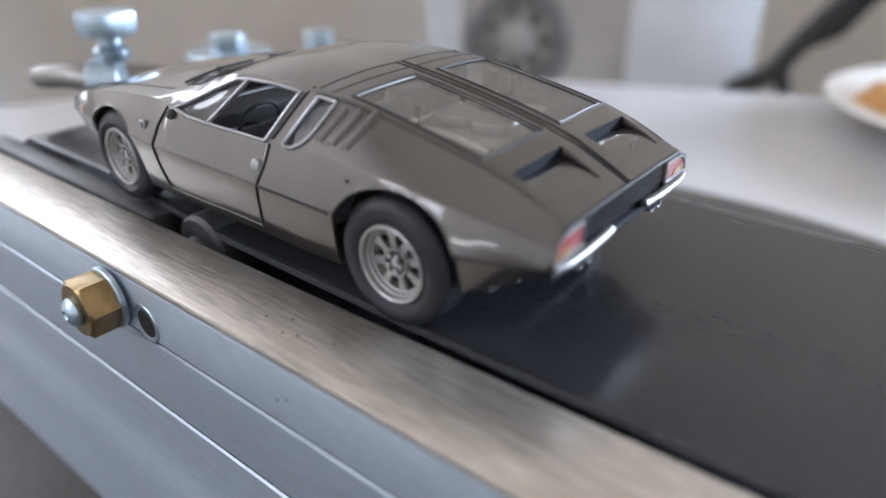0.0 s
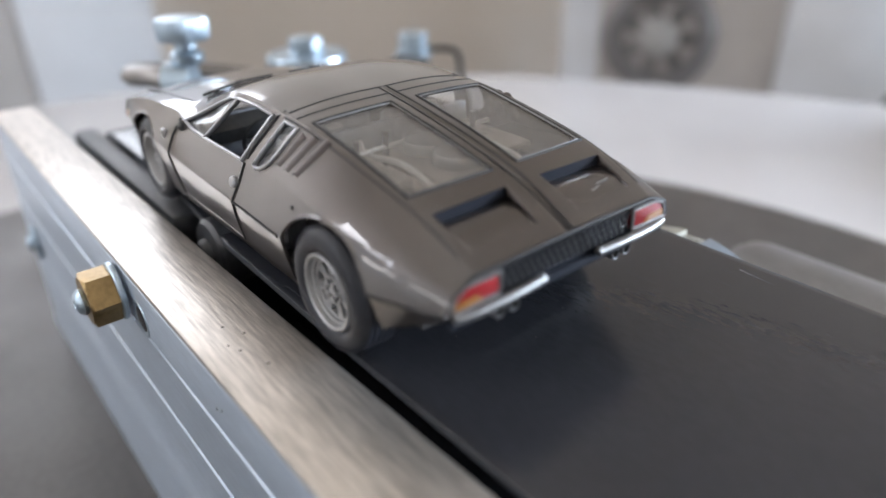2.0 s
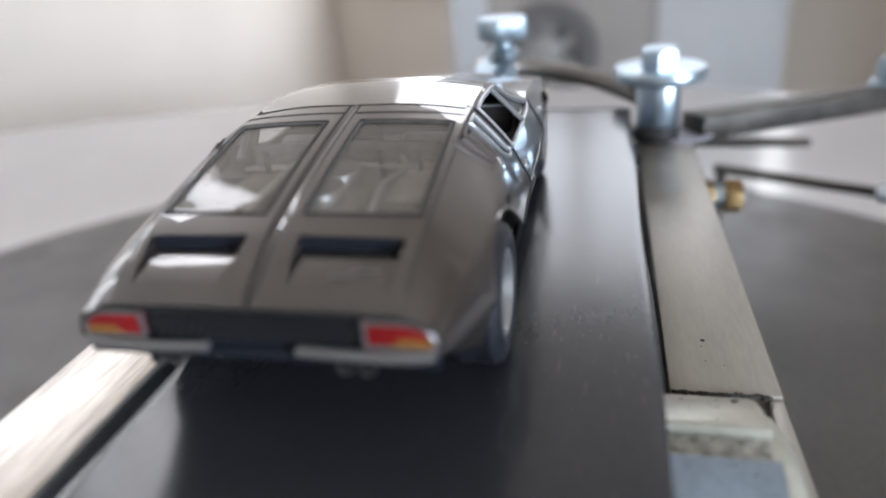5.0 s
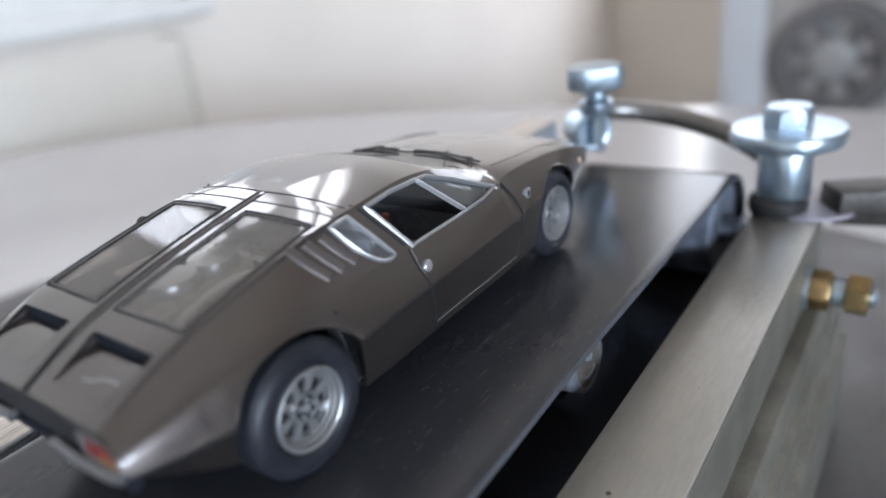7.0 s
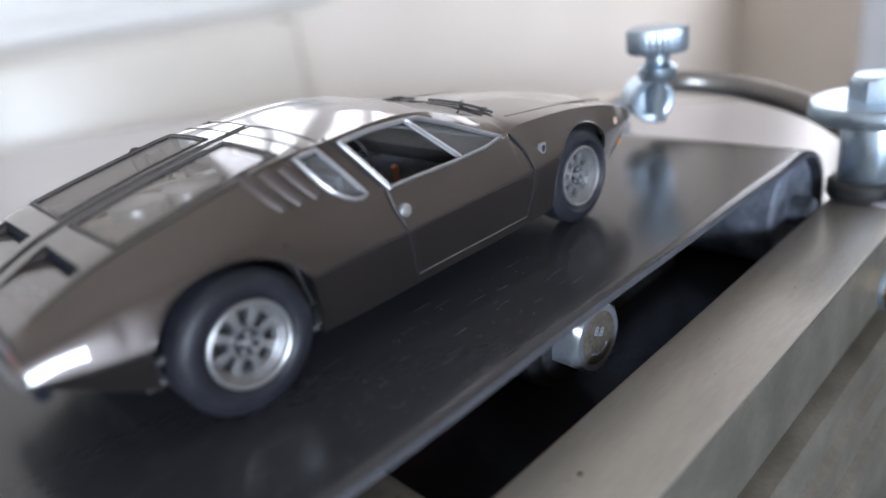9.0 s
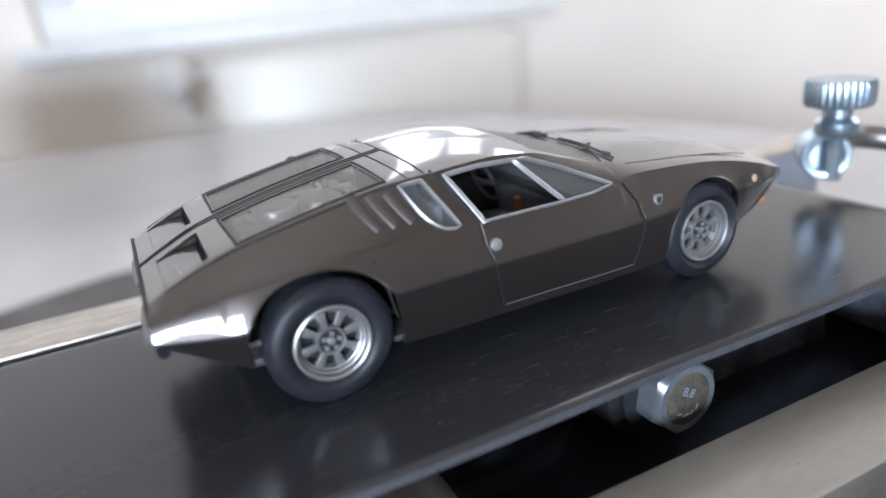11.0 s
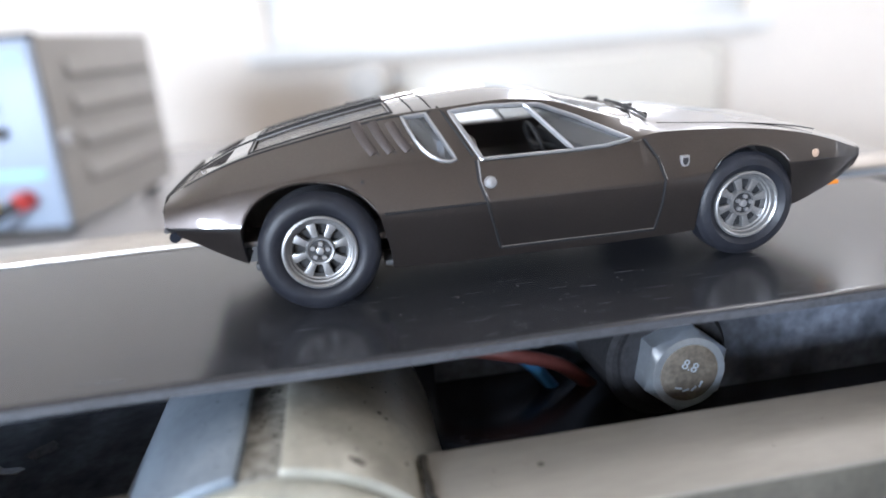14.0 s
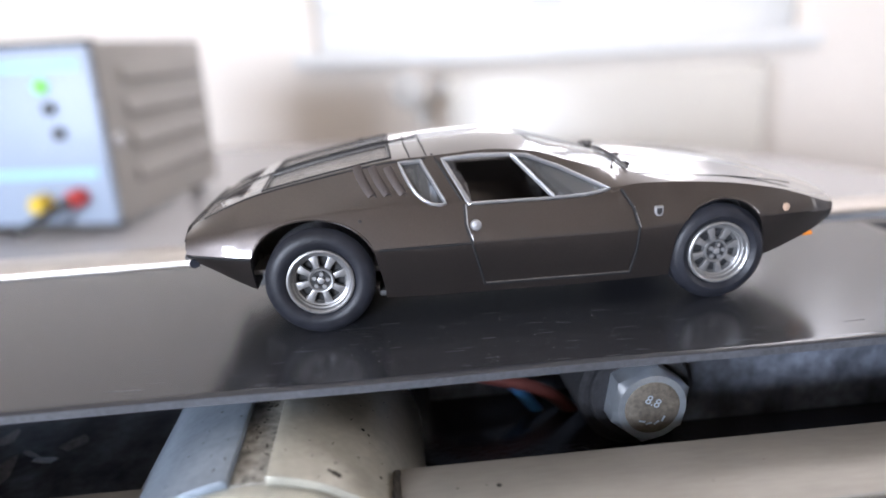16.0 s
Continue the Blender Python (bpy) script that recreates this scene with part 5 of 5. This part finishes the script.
for s in (1, -1):
    for name, mat, dep, lab in (("quarter_light", GLASS, 0.25, "fixed front quarter light in a silver frame"), ("quarter_window", GLASS, 0.2, "small rear side window in a silver frame"),
                                ("rear_window", REAR_GLASS, 0.18, "large sloping rear window over the engine")):
        par = car
        w = thicken(part(name, inset(SHELL[(name, s)], dep), mat, par, lab), 0.2)
        view, poly = REGIONS[name]
        if view == 's':
            ring = on_side(dense(poly), s, 0.05)
            part("window_frame", tube(ring, 0.36, 8, True, 0.7), TRIM, w, "silver window frame")
        else:
            ring = on_top(dense(poly), s, 0.02)
            part("window_frame", tube(ring, 0.16, 8, True), FRAME_DARK, w, "thin dark frame")
            cx, cy = sum(p[0] for p in poly) / len(poly), sum(p[1] for p in poly) / len(poly)
            lip = [(x + 0.3 * (1 if x < cx else -1), y + 0.3 * (1 if y < cy else -1)) for x, y in poly]
            part("window_bead", tube(on_top(dense(lip), s, -0.02), 0.1, 6, True), BUMPER, w, "fine silver bead inside the frame")
    part("window_opening_frame", tube(on_side(dense(REGIONS["side_window"][1]), s, 0.05), 0.36, 8, True, 0.7), TRIM, doors[s], "silver frame round the open door window")
    # panel gaps
    gaps = [dense([(-8.3, 17.0), (-8.3, 14.5), (-7.6, 12.0), (-5.8, 5.3), (15.6, 5.3), (16.3, 9), (16.5, 12.3), (15.9, 15.0), (14.4, 17.6)], 0.5, False),
            dense([(-20.6, 11.95), (-7.7, 11.95)], 0.5, False),
            dense([(-8.6, 17.6), (-11.6, 22.9), (-12.2, 23.6)], 0.5, False),
            dense([(-38.1, 11.75), (-46.9, 12.2)], 0.5, False)]
    part("panel_gap", join(*[tube(on_side(g, s, 0.03), 0.2, 6) for g in gaps]), SHUT, body)
    top_gaps = [dense([(-13.0, 13.6), (-13.4, 7), (-13.5, 0.2)], 0.5, False), dense([(-15.4, 13.9), (-15.8, 7), (-15.9, 0.6)], 0.5, False),
                dense([(-13.6, 0.62), (-38, 0.62), (-47.1, 0.3)], 0.5, False), dense([(-13.2, 14.3), (-18, 14.35), (-30, 14.35), (-38, 14.2), (-45, 13.9)], 0.5, False)]
    part("panel_gap", join(*[tube(on_top(g, s, -0.03), 0.13, 6) for g in top_gaps]), SHUT, body)
    part("bonnet_gap", tube(on_top(dense([(17.8, 14.4), (24, 14.7), (36, 14.6), (42, 13.9)], 0.5, False), s, -0.02), 0.09, 6), SHUT, body)
    part("door_edge_strip", tube(on_side(dense([(15.9, 15.2), (16.6, 12.3)], 0.4, False), s, 0.02), 0.16, 6), TRIM, doors[s], "bright chipped door edge")
    part("door_edge_strip", tube(on_side(dense([(-8.1, 17.0), (-8.15, 14.5), (-7.7, 12.6)], 0.4, False), s, 0.02), 0.15, 6), TRIM, doors[s], "bright door edge")
    part("sill_edge", tube(on_side(dense([(-5.6, 5.45), (15.5, 5.45)], 0.6, False), s, 0.02), 0.09, 6), TUBE, doors[s], "dull silver lower door edge")
    # louvres behind the quarter window
    for k in range(3):
        x0 = -22.9 + k * 2.15
        blade = on_side(dense([(x0, 22.2 - 0.12 * k), (x0 + 0.5, 20.9), (x0 + 1.15, 19.7), (x0 + 1.9, 18.6)], 0.4, False), s, -0.77)
        part("louvre", tube(blade, 0.87, 16), PAINT_SATIN, body)
        # thin dark line painted as the shadow along each fin
        part("louvre_shadow", tube(on_side(dense([(x0 + 0.75, 21.9), (x0 + 1.3, 20.5), (x0 + 2.0, 19.3), (x0 + 2.5, 18.7)], 0.4, False), s, -0.07), 0.12, 6), SHUT, body)
    # air scoop: a ramp that falls forward to an upright slot, with side walls
    ny, nx = 15, 9
    sv, sf, wv, wf = [], [], [], []
    for a in range(nx):
        x = -45.4 + 5.7 * a / (nx - 1)
        y0, y1 = 3.0 - 0.5 * a / (nx - 1), 12.3 + 0.6 * a / (nx - 1)
        for b in range(ny):
            y = y0 + (y1 - y0) * b / (ny - 1)
            sv.append((x, s * y, top_z(x, y) - 0.08 - 1.3 * (a / (nx - 1)) ** 1.7))
        for y in (y0, y1):
            wv += [(x, s * y, top_z(x, y) + 0.01), (x, s * y, top_z(x, y) - 0.06 - 1.4 * (a / (nx - 1)) ** 1.7)]
        if a:
            sf += [[(a - 1) * ny + b, (a - 1) * ny + b + 1, a * ny + b + 1, a * ny + b] for b in range(ny - 1)]
            wf += [[4 * a - 4 + e, 4 * a - 3 + e, 4 * a + 1 + e, 4 * a + e] for e in (0, 2)]
    thicken(part("scoop_ramp", (sv, sf if s < 0 else [q[::-1] for q in sf]), PAINT, body, "brown sunken ramp of the air scoop"), 0.2)
    thicken(part("scoop_wall", (wv, wf), PAINT_SATIN, body), 0.05)
    # dark strip over the riser; the slot's deep shadow is its colour
    sv, sf = [], []
    for k, y in enumerate(np.linspace(2.5, 12.9, 24)):
        zt = top_z(-39.7, y)
        for dx, dz in ((0.1, -0.02), (-0.02, -0.1), (-0.02, -1.4), (0.3, -1.5)):
            sv.append((-39.7 + dx, s * y, zt + dz))
        if k:
            sf += [[4 * k - 4 + e, 4 * k - 4 + (e + 1) % 4, 4 * k + (e + 1) % 4, 4 * k + e] for e in range(4)]
    part("scoop_slot_shade", (sv, sf), SLOT, body, "dark slot of the air scoop")
    # door button, badge, side lamp
    y = side_y(-7.1, 14.3)
    part("door_handle", lathe([(0.8, -0.2), (0.8, 0.25), (0.62, 0.45), (0, 0.55)], (-6.9, s * y, 14.3), (0, s, 0.15), 20), TRIM, doors[s], "round silver door button")
    c = Vector((19.5, s * side_y(19.5, 14.5), 14.5))
    part("badge", extrude([(19.5 + a, 14.3 + b) for a, b in ((-0.62, 0.8), (-0.62, -0.25), (-0.35, -0.75), (0, -0.95), (0.35, -0.75), (0.62, -0.25), (0.62, 0.8))], 'y', *sorted((s * (side_y(19.5, 14.3) - 0.3), s * (side_y(19.5, 14.3) + 0.28))), 0.1), TRIM, body, "small silver shield badge")
    part("badge_field", extrude([(19.5 + a * 0.6, 14.35 + b * 0.55) for a, b in ((-0.62, 0.8), (-0.62, -0.25), (-0.35, -0.75), (0, -0.95), (0.35, -0.75), (0.62, -0.25), (0.62, 0.8))], 'y', *sorted((s * (side_y(19.5, 14.3) + 0.1), s * (side_y(19.5, 14.3) + 0.31)))), RIM_DARK, body, "dark field of the badge")
    yy = side_y(41.6, 13.4)
    part("side_lamp", lathe([(0.65, -0.2), (0.6, 0.25), (0.3, 0.42), (0, 0.45)], (bow(41.6, yy) - 0.2, s * (yy - 0.15), 13.4), (0.25, s, 0), 16), LAMP, body, "small round amber side lamp")
    part("indicator", moved(box(-1.0, 1.0, -0.7, 0.7, -0.35, 0.35, 0.2), Matrix.Translation((44.6, s * 14.9, 8.1))), AMBER, body, "amber indicator under the nose")
    part("fuel_mark", lathe([(0.28, -0.1), (0.25, 0.12), (0, 0.14)], (-22.9, s * side_y(-22.9, 16.0), 16.0), (0, s, 0.3), 12), SHUT, body)
    # door mirror stub
    if s == 1:
        part("mirror_stub", lathe([(0.7, -0.3), (0.75, 0.4), (0.45, 0.8), (0, 0.9)], (12.9, s * side_y(12.9, 17.0), 16.9), (0.2, s, 0.1), 16), INNER, doors[s])

# tail panel with lamps, mesh grille, bumpers and exhausts
TX = -47.0
tail_ring = [(0, 15.55), (7, 15.5), (13.6, 15.3), (16.2, 14.2), (17.3, 12.2), (16.9, 11.3), (14, 11.15), (0, 11.1)]
tail = [(y, z) for y, z in tail_ring] + [(-y, z) for y, z in tail_ring[-2:0:-1]]
part("tail_panel", extrude(tail, 'x', TX + 0.5, TX + 1.2), SLOT, car, "dark recessed tail panel")
# added dark tube that hides the bright glint on the deck edge
part("tail_edge_cover", tube([(TX - 0.2, y, z + 0.05) for y, z in dense([(-16.6, 14.1), (-13.7, 15.35), (-7, 15.5), (0, 15.55), (7, 15.5), (13.7, 15.35), (16.6, 14.1)], 0.6, False)], 0.24, 8), FRAME_DARK, car)
part("lower_tail", tube([(TX + 0.4, y, 10.8) for y in np.linspace(-16.6, 16.6, 40)], 0.7, 8), SLOT, car)
mesh_bars = []
for k in range(21):
    y = -9.4 + k * 0.94
    mesh_bars.append(tube([(TX - 0.02, y - 0.75, 12.3), (TX - 0.02, y + 0.75, 14.9)], 0.1, 4))
    mesh_bars.append(tube([(TX - 0.08, y + 0.75, 12.3), (TX - 0.08, y - 0.75, 14.9)], 0.1, 4))
part("rear_grille", join(*mesh_bars), GRILLE, car, "black diamond mesh grille")
for s in (1, -1):
    lens = [(10.5, 12.35), (10.5, 14.75), (14.6, 14.75), (16.0, 14.2), (16.6, 13.2), (16.6, 12.35)]
    pl = [(s * y, z) for y, z in (lens if s > 0 else lens[::-1])]
    lamp = part("tail_light", extrude(pl, 'x', TX - 0.25, TX + 0.4, 0.15), RED, car, "red and amber tail lamp in a chrome surround")
    am = [(12.6, 12.45), (13.4, 13.35), (16.35, 13.35), (16.45, 12.45)]
    part("amber_lens", extrude([(s * y, z) for y, z in (am if s > 0 else am[::-1])], 'x', TX - 0.36, TX - 0.1, 0.08), AMBER_OLD, lamp, "amber turn lens")
    part("surround", tube([(TX - 0.25, s * y, z) for y, z in dense(lens, 0.4)], 0.22, 8, True), BUMPER, lamp, "chrome lamp surround")
    bp = smooth_path([(TX - 0.5, s * 4.3, 11.75), (TX - 0.75, s * 9, 11.75), (TX - 0.7, s * 14.0, 11.75), (TX - 0.3, s * 16.4, 11.85)], 8)
    part("bumper", tube(bp, 0.55, 12, False, 0.75), BUMPER, car, "slim silver bumper blade")
    part("bumper_end", lathe([(0.4, -0.4), (0.5, 0), (0.45, 0.3), (0, 0.5)], (TX - 0.4, s * 4.6, 11.75), (-1, 0, 0.1), 14), BUMPER, car)
    for yo in (8.2, 10.2):
        part("exhaust_tip", lathe([(0.0, -1.5), (0.5, -1.4), (0.5, -2.4), (0.75, -2.45), (0.8, -2.3), (0.8, 2.0), (0, 2.0)], (TX - 0.2 + 2.5, s * yo, 9.9), 'x', 18), EXHAUST, car, "dull steel exhaust tip")
    # scratches on the engine cover
    if s == -1:
        part("paint_chip", join(*[moved(box(-0.08, 0.08, -1.3, 1.3, 0, 0.03), Matrix.Translation((x, y, top_z(x, abs(y)) + 0.0 - 1.3 * max(0, (x + 45.4) / 5.7) ** 1.7)) @ Matrix.Rotation(0.25, 4, 'Y') @ Matrix.Rotation(r, 4, 'Z')) for x, y, r in ((-43.6, -8.0, 0.3), (-43.0, -9.8, 0.15))]), TRIM, body, "light scratch marks")

# chassis and cabin
part("chassis", join(box(-38, 35.5, -13.2, 13.2, 4.0, 5.2, 0.4), box(-44, -38, -12, 12, 8.5, 10, 0.3), box(-21, 21, -17.6, 17.6, 4.1, 5.0, 0.3)), INNER, car, "black chassis floor")
for cx in (-29.2, 29.2):
    for s in (1, -1):
        top = 15.5 if cx > 0 else 17.6
        part("wheel_tub", join(box(cx - 10.2, cx + 10.2, s * 9.4 - 0.4, s * 9.4 + 0.4, 4.5, top + 0.3), box(cx - 8, cx + 8, *sorted((s * 9.4, s * 16.6)), top, top + 0.3)), INNER, car)
for cx, pts, mid in ((-29.05, REAR_ARCH, 9.0), (29.05, FRONT_ARCH, 8.2)):
    line = [(x, z) for x, z in arch(cx, pts) if z > 7.0]
    out = [(cx + (x - cx) * 1.03, mid + (z - mid) * 1.03) for x, z in line]
    rim_line = [(cx + (x - cx) * 1.05, mid + (z - mid) * 1.05) for x, z in line]
    for s in (1, -1):
        part("arch_liner", extrude(out + rim_line[::-1], 'y', *sorted((s * 9.4, s * 17.4))), INNER, car, "black inner wheel arch")
        part("arch_lip", tube(on_side(dense([p for p in line if p[1] > 12.4], 0.6, False), s, -0.02), 0.17, 8), PAINT, body, "rolled lip of the wheel arch")
part("axle", rod(0.7, (-29.05, 0, 7.95), 'y', -16, 16, 12), TRIM, car)
part("axle", rod(0.7, (29.05, 0, 7.15), 'y', -15, 15, 12), TRIM, car)
part("cross_bar", box(-38.6, -36.5, -17, 17, 8.6, 9.3, 0.1), TRIM, car, "silver cross bar")
part("cross_bar", box(-21.6, -20.4, -17, 17, 7.8, 8.6, 0.1), TRIM, car, "silver cross bar")
part("cabin_tub", join(box(-12, 20, -16, 16, 4.8, 6.0, 0.2), box(-12.8, -11.8, -15.5, 15.5, 5, 19.5, 0.2), box(14, 15, -15.8, 15.8, 5, 17, 0.2)), CABIN, car, "dark grey cabin")
part("dashboard", extrude([(10.5, 13.5), (9.5, 15.8), (12.5, 16.6), (16, 17.0), (16, 13.0)], 'y', -15.5, 15.5, 0.4), INNER, car)
part("engine_cover", join(box(-37.5, -14, -13.6, 13.6, 15.6, 16.6, 0.2), box(-34.5, -18, -5.0, 5.0, 16.5, 18.0, 0.6), box(-30, -17, -11.8, -7.5, 16.5, 18.6, 0.5), box(-30, -17, 7.5, 11.8, 16.5, 18.6, 0.5), box(-36, -31.5, -11.8, -7.5, 16.5, 17.3, 0.4), box(-36, -31.5, 7.5, 11.8, 16.5, 17.3, 0.4)), ENGINE, car, "grey engine bay cover")
for s in (1, -1):
    for x, y in ((-20.4, 4.8), (-20.8, 9.4)):
        part("stay", tube([(x, s * y, 16.5), (x - 0.2, s * y, 20.9)], 0.42, 8), INNER, car, "dark upright stay")
    part("hose", tube(smooth_path([(-35, s * 6.6, 16.4), (-32, s * 6.9, 18.0), (-26, s * 6.5, 18.8), (-20, s * 7.4, 18.5), (-16.5, s * 6.0, 18.8)], 6), 0.42, 8), ALLOY, car, "pale hose")
    part("cross_brace", tube([(-20.6, s * 2.0, 19.2), (-20.6, s * 12.6, 18.9)], 0.34, 8), ALLOY, car)
part("air_filter", join(*[lathe([(0, 1.6), (3.0, 1.5), (3.2, 1.1), (3.2, 0), (0, 0)], (x, 0, 18.2), 'z', 24) for x in (-23, -29)]), TRIM, car, "pale round air filter")
for s in (1, -1):
    seat = part("seat", join(box(-7.5, 3.5, s * 8 - 5, s * 8 + 5, 6, 9.2, 0.9), moved(box(-1.2, 1.2, -5, 5, 0, 11.5, 0.9), Matrix.Translation((-6.0, s * 8.4, 8)) @ Matrix.Rotation(radians(-12), 4, 'Y'))), SEAT, car, "dark seat")
part("steering_wheel", join(tube([Vector((7.2, 8, 14.2)) + Vector((-0.35 * math.cos(a), math.sin(a), 0.93 * math.cos(a))) * 3.6 for a in np.linspace(0, 2 * math.pi, 32, endpoint=False)], 0.32, 8, True),
                            tube([(7.2, 4.6, 14.2), (7.0, 8, 14.0), (7.2, 11.4, 14.2)], 0.3, 6), tube([(7, 8, 14), (12, 8, 13)], 0.5, 8)), INNER, car, "black steering wheel")
part("gear_lever", join(tube([(8.6, 0.8, 6), (9.0, 0.8, 10.4)], 0.3, 8), lathe([(0.3, 0), (0.7, 0.5), (0.65, 2.4), (0.3, 2.8), (0, 2.9)], (9.0, 0.8, 10.0), 'z', 14)), WOOD, car, "red-brown lever")
for s in (1, -1):
    part("wiper", join(tube(on_top(dense([(16.9, 13.0), (16.4, 8), (15.6, 1.6)], 0.6, False), s, 0.3), 0.22, 6), tube(on_top(dense([(17.6, 6.5), (16.2, 7.5)], 0.4, False), s, 0.35), 0.3, 6)), INNER, car, "black wiper")
part("cowl_vent", join(*[box(16.9 + 0.45 * k, 17.15 + 0.45 * k, -11, 11, top_z(17, 9) - 0.6, top_z(17.0, 10.5) + 0.12, 0.05, 1) for k in range(3)]), SHUT, body, "dark slats of the cowl vent")


def wheel(x, z, yo, r, wdt, rr, s):
    """One wheel: drum, tyre, and an eight-window cast rim. yo: outer face, s: side."""
    ax = (0, s, 0)
    at = (x, 0, z)
    w = part("wheel", rod(rr - 0.3, at, ax, yo - wdt + 0.6, yo - 2.6, 40, 0.2), RIM_DARK, car, "wheel with black tyre and silver cast rim")
    k = wdt
    prof = [(rr - 0.1, yo - k + 0.8), (rr + 0.5, yo - k + 0.2), (r - 1.6, yo - k), (r - 0.45, yo - k + 0.5), (r - 0.1, yo - k + 1.0)]
    n = 5
    for g in range(n):
        a = yo - k + 1.0 + (k - 2.0) * (g + 0.5) / n
        prof += [(r, a - (k - 2) * 0.36 / n), (r, a + (k - 2) * 0.36 / n), (r - 0.22, a + (k - 2) * 0.38 / n), (r - 0.22, a + (k - 2) * 0.62 / n)]
    prof = prof[:-2] + [(r - 0.1, yo - 1.0), (r - 0.4, yo - 0.5), (r - 1.0, yo - 0.15), (r - 1.7, yo), (rr + 0.9, yo - 0.1), (rr + 0.45, yo - 0.35), (rr + 0.1, yo - 0.7), (rr - 0.1, yo - 1.1)]
    part("tyre", lathe(prof, at, ax, 72, caps=False), TYRE, w, "black treaded rubber tyre", angle=30)
    rim = part("rim", lathe([(rr + 0.12, yo - 0.75), (rr + 0.1, yo - 0.3), (rr - 0.15, yo - 0.18), (rr - 0.4, yo - 0.35), (rr - 0.55, yo - 0.9), (rr - 0.75, yo - 1.0), (rr - 0.85, yo - 1.35),
                             (rr - 1.05, yo - 1.45), (rr - 1.15, yo - 1.95), (rr - 1.3, yo - 2.2)], at, ax, 64, caps=False), RIM, w, "silver stepped rim")
    u, v, d = frame_of(ax)
    face = yo - 1.45
    for q in range(8):
        a = 2 * math.pi * (q + 0.3) / 8
        er = u * math.cos(a) + v * math.sin(a)
        et = d.cross(er)
        m = Matrix((( er.x, et.x, d.x, x), (er.y, et.y, d.y, 0), (er.z, et.z, d.z, z), (0, 0, 0, 1)))
        sp = extrude([(1.4, -0.42), (1.4, 0.42), (2.5, 0.46), (rr - 1.0, 0.66), (rr - 0.95, -0.66), (2.5, -0.46)], 'z', face - 0.75, face, 0.12)
        part("spoke", moved(sp, m), RIM, rim)
    hub = part("hub_cap", lathe([(1.85, face - 0.8), (1.85, face + 0.15), (1.7, face + 0.35), (1.5, face + 0.3), (1.42, face + 0.05), (0, face + 0.02)], at, ax, 32), RIM, rim, "silver hub ring")
    part("hub_recess", lathe([(1.4, face + 0.03), (1.38, face + 0.07), (0, face + 0.07)], at, ax, 24), RIM_DARK, rim, "dark hub recess")
    part("hub_mark", lathe([(0.55, face + 0.05), (0.5, face + 0.4), (0.3, face + 0.48), (0, face + 0.45)], at, ax, 16), TRIM, rim)
    for q in range(5):
        a = 2 * math.pi * q / 5
        c = Vector(at) + (u * math.cos(a) + v * math.sin(a)) * 0.98
        part("wheel_nut", hexagon(0.58, c, ax, face + 0.2, face + 0.55, 0, 0.08), TRIM, rim)


for s in (1, -1):
    wheel(-29.05, 7.7, 20.2, 7.7, 6.0, 4.6, s)
    wheel(29.05, 7.25, 19.3, 7.25, 4.9, 4.55, s)
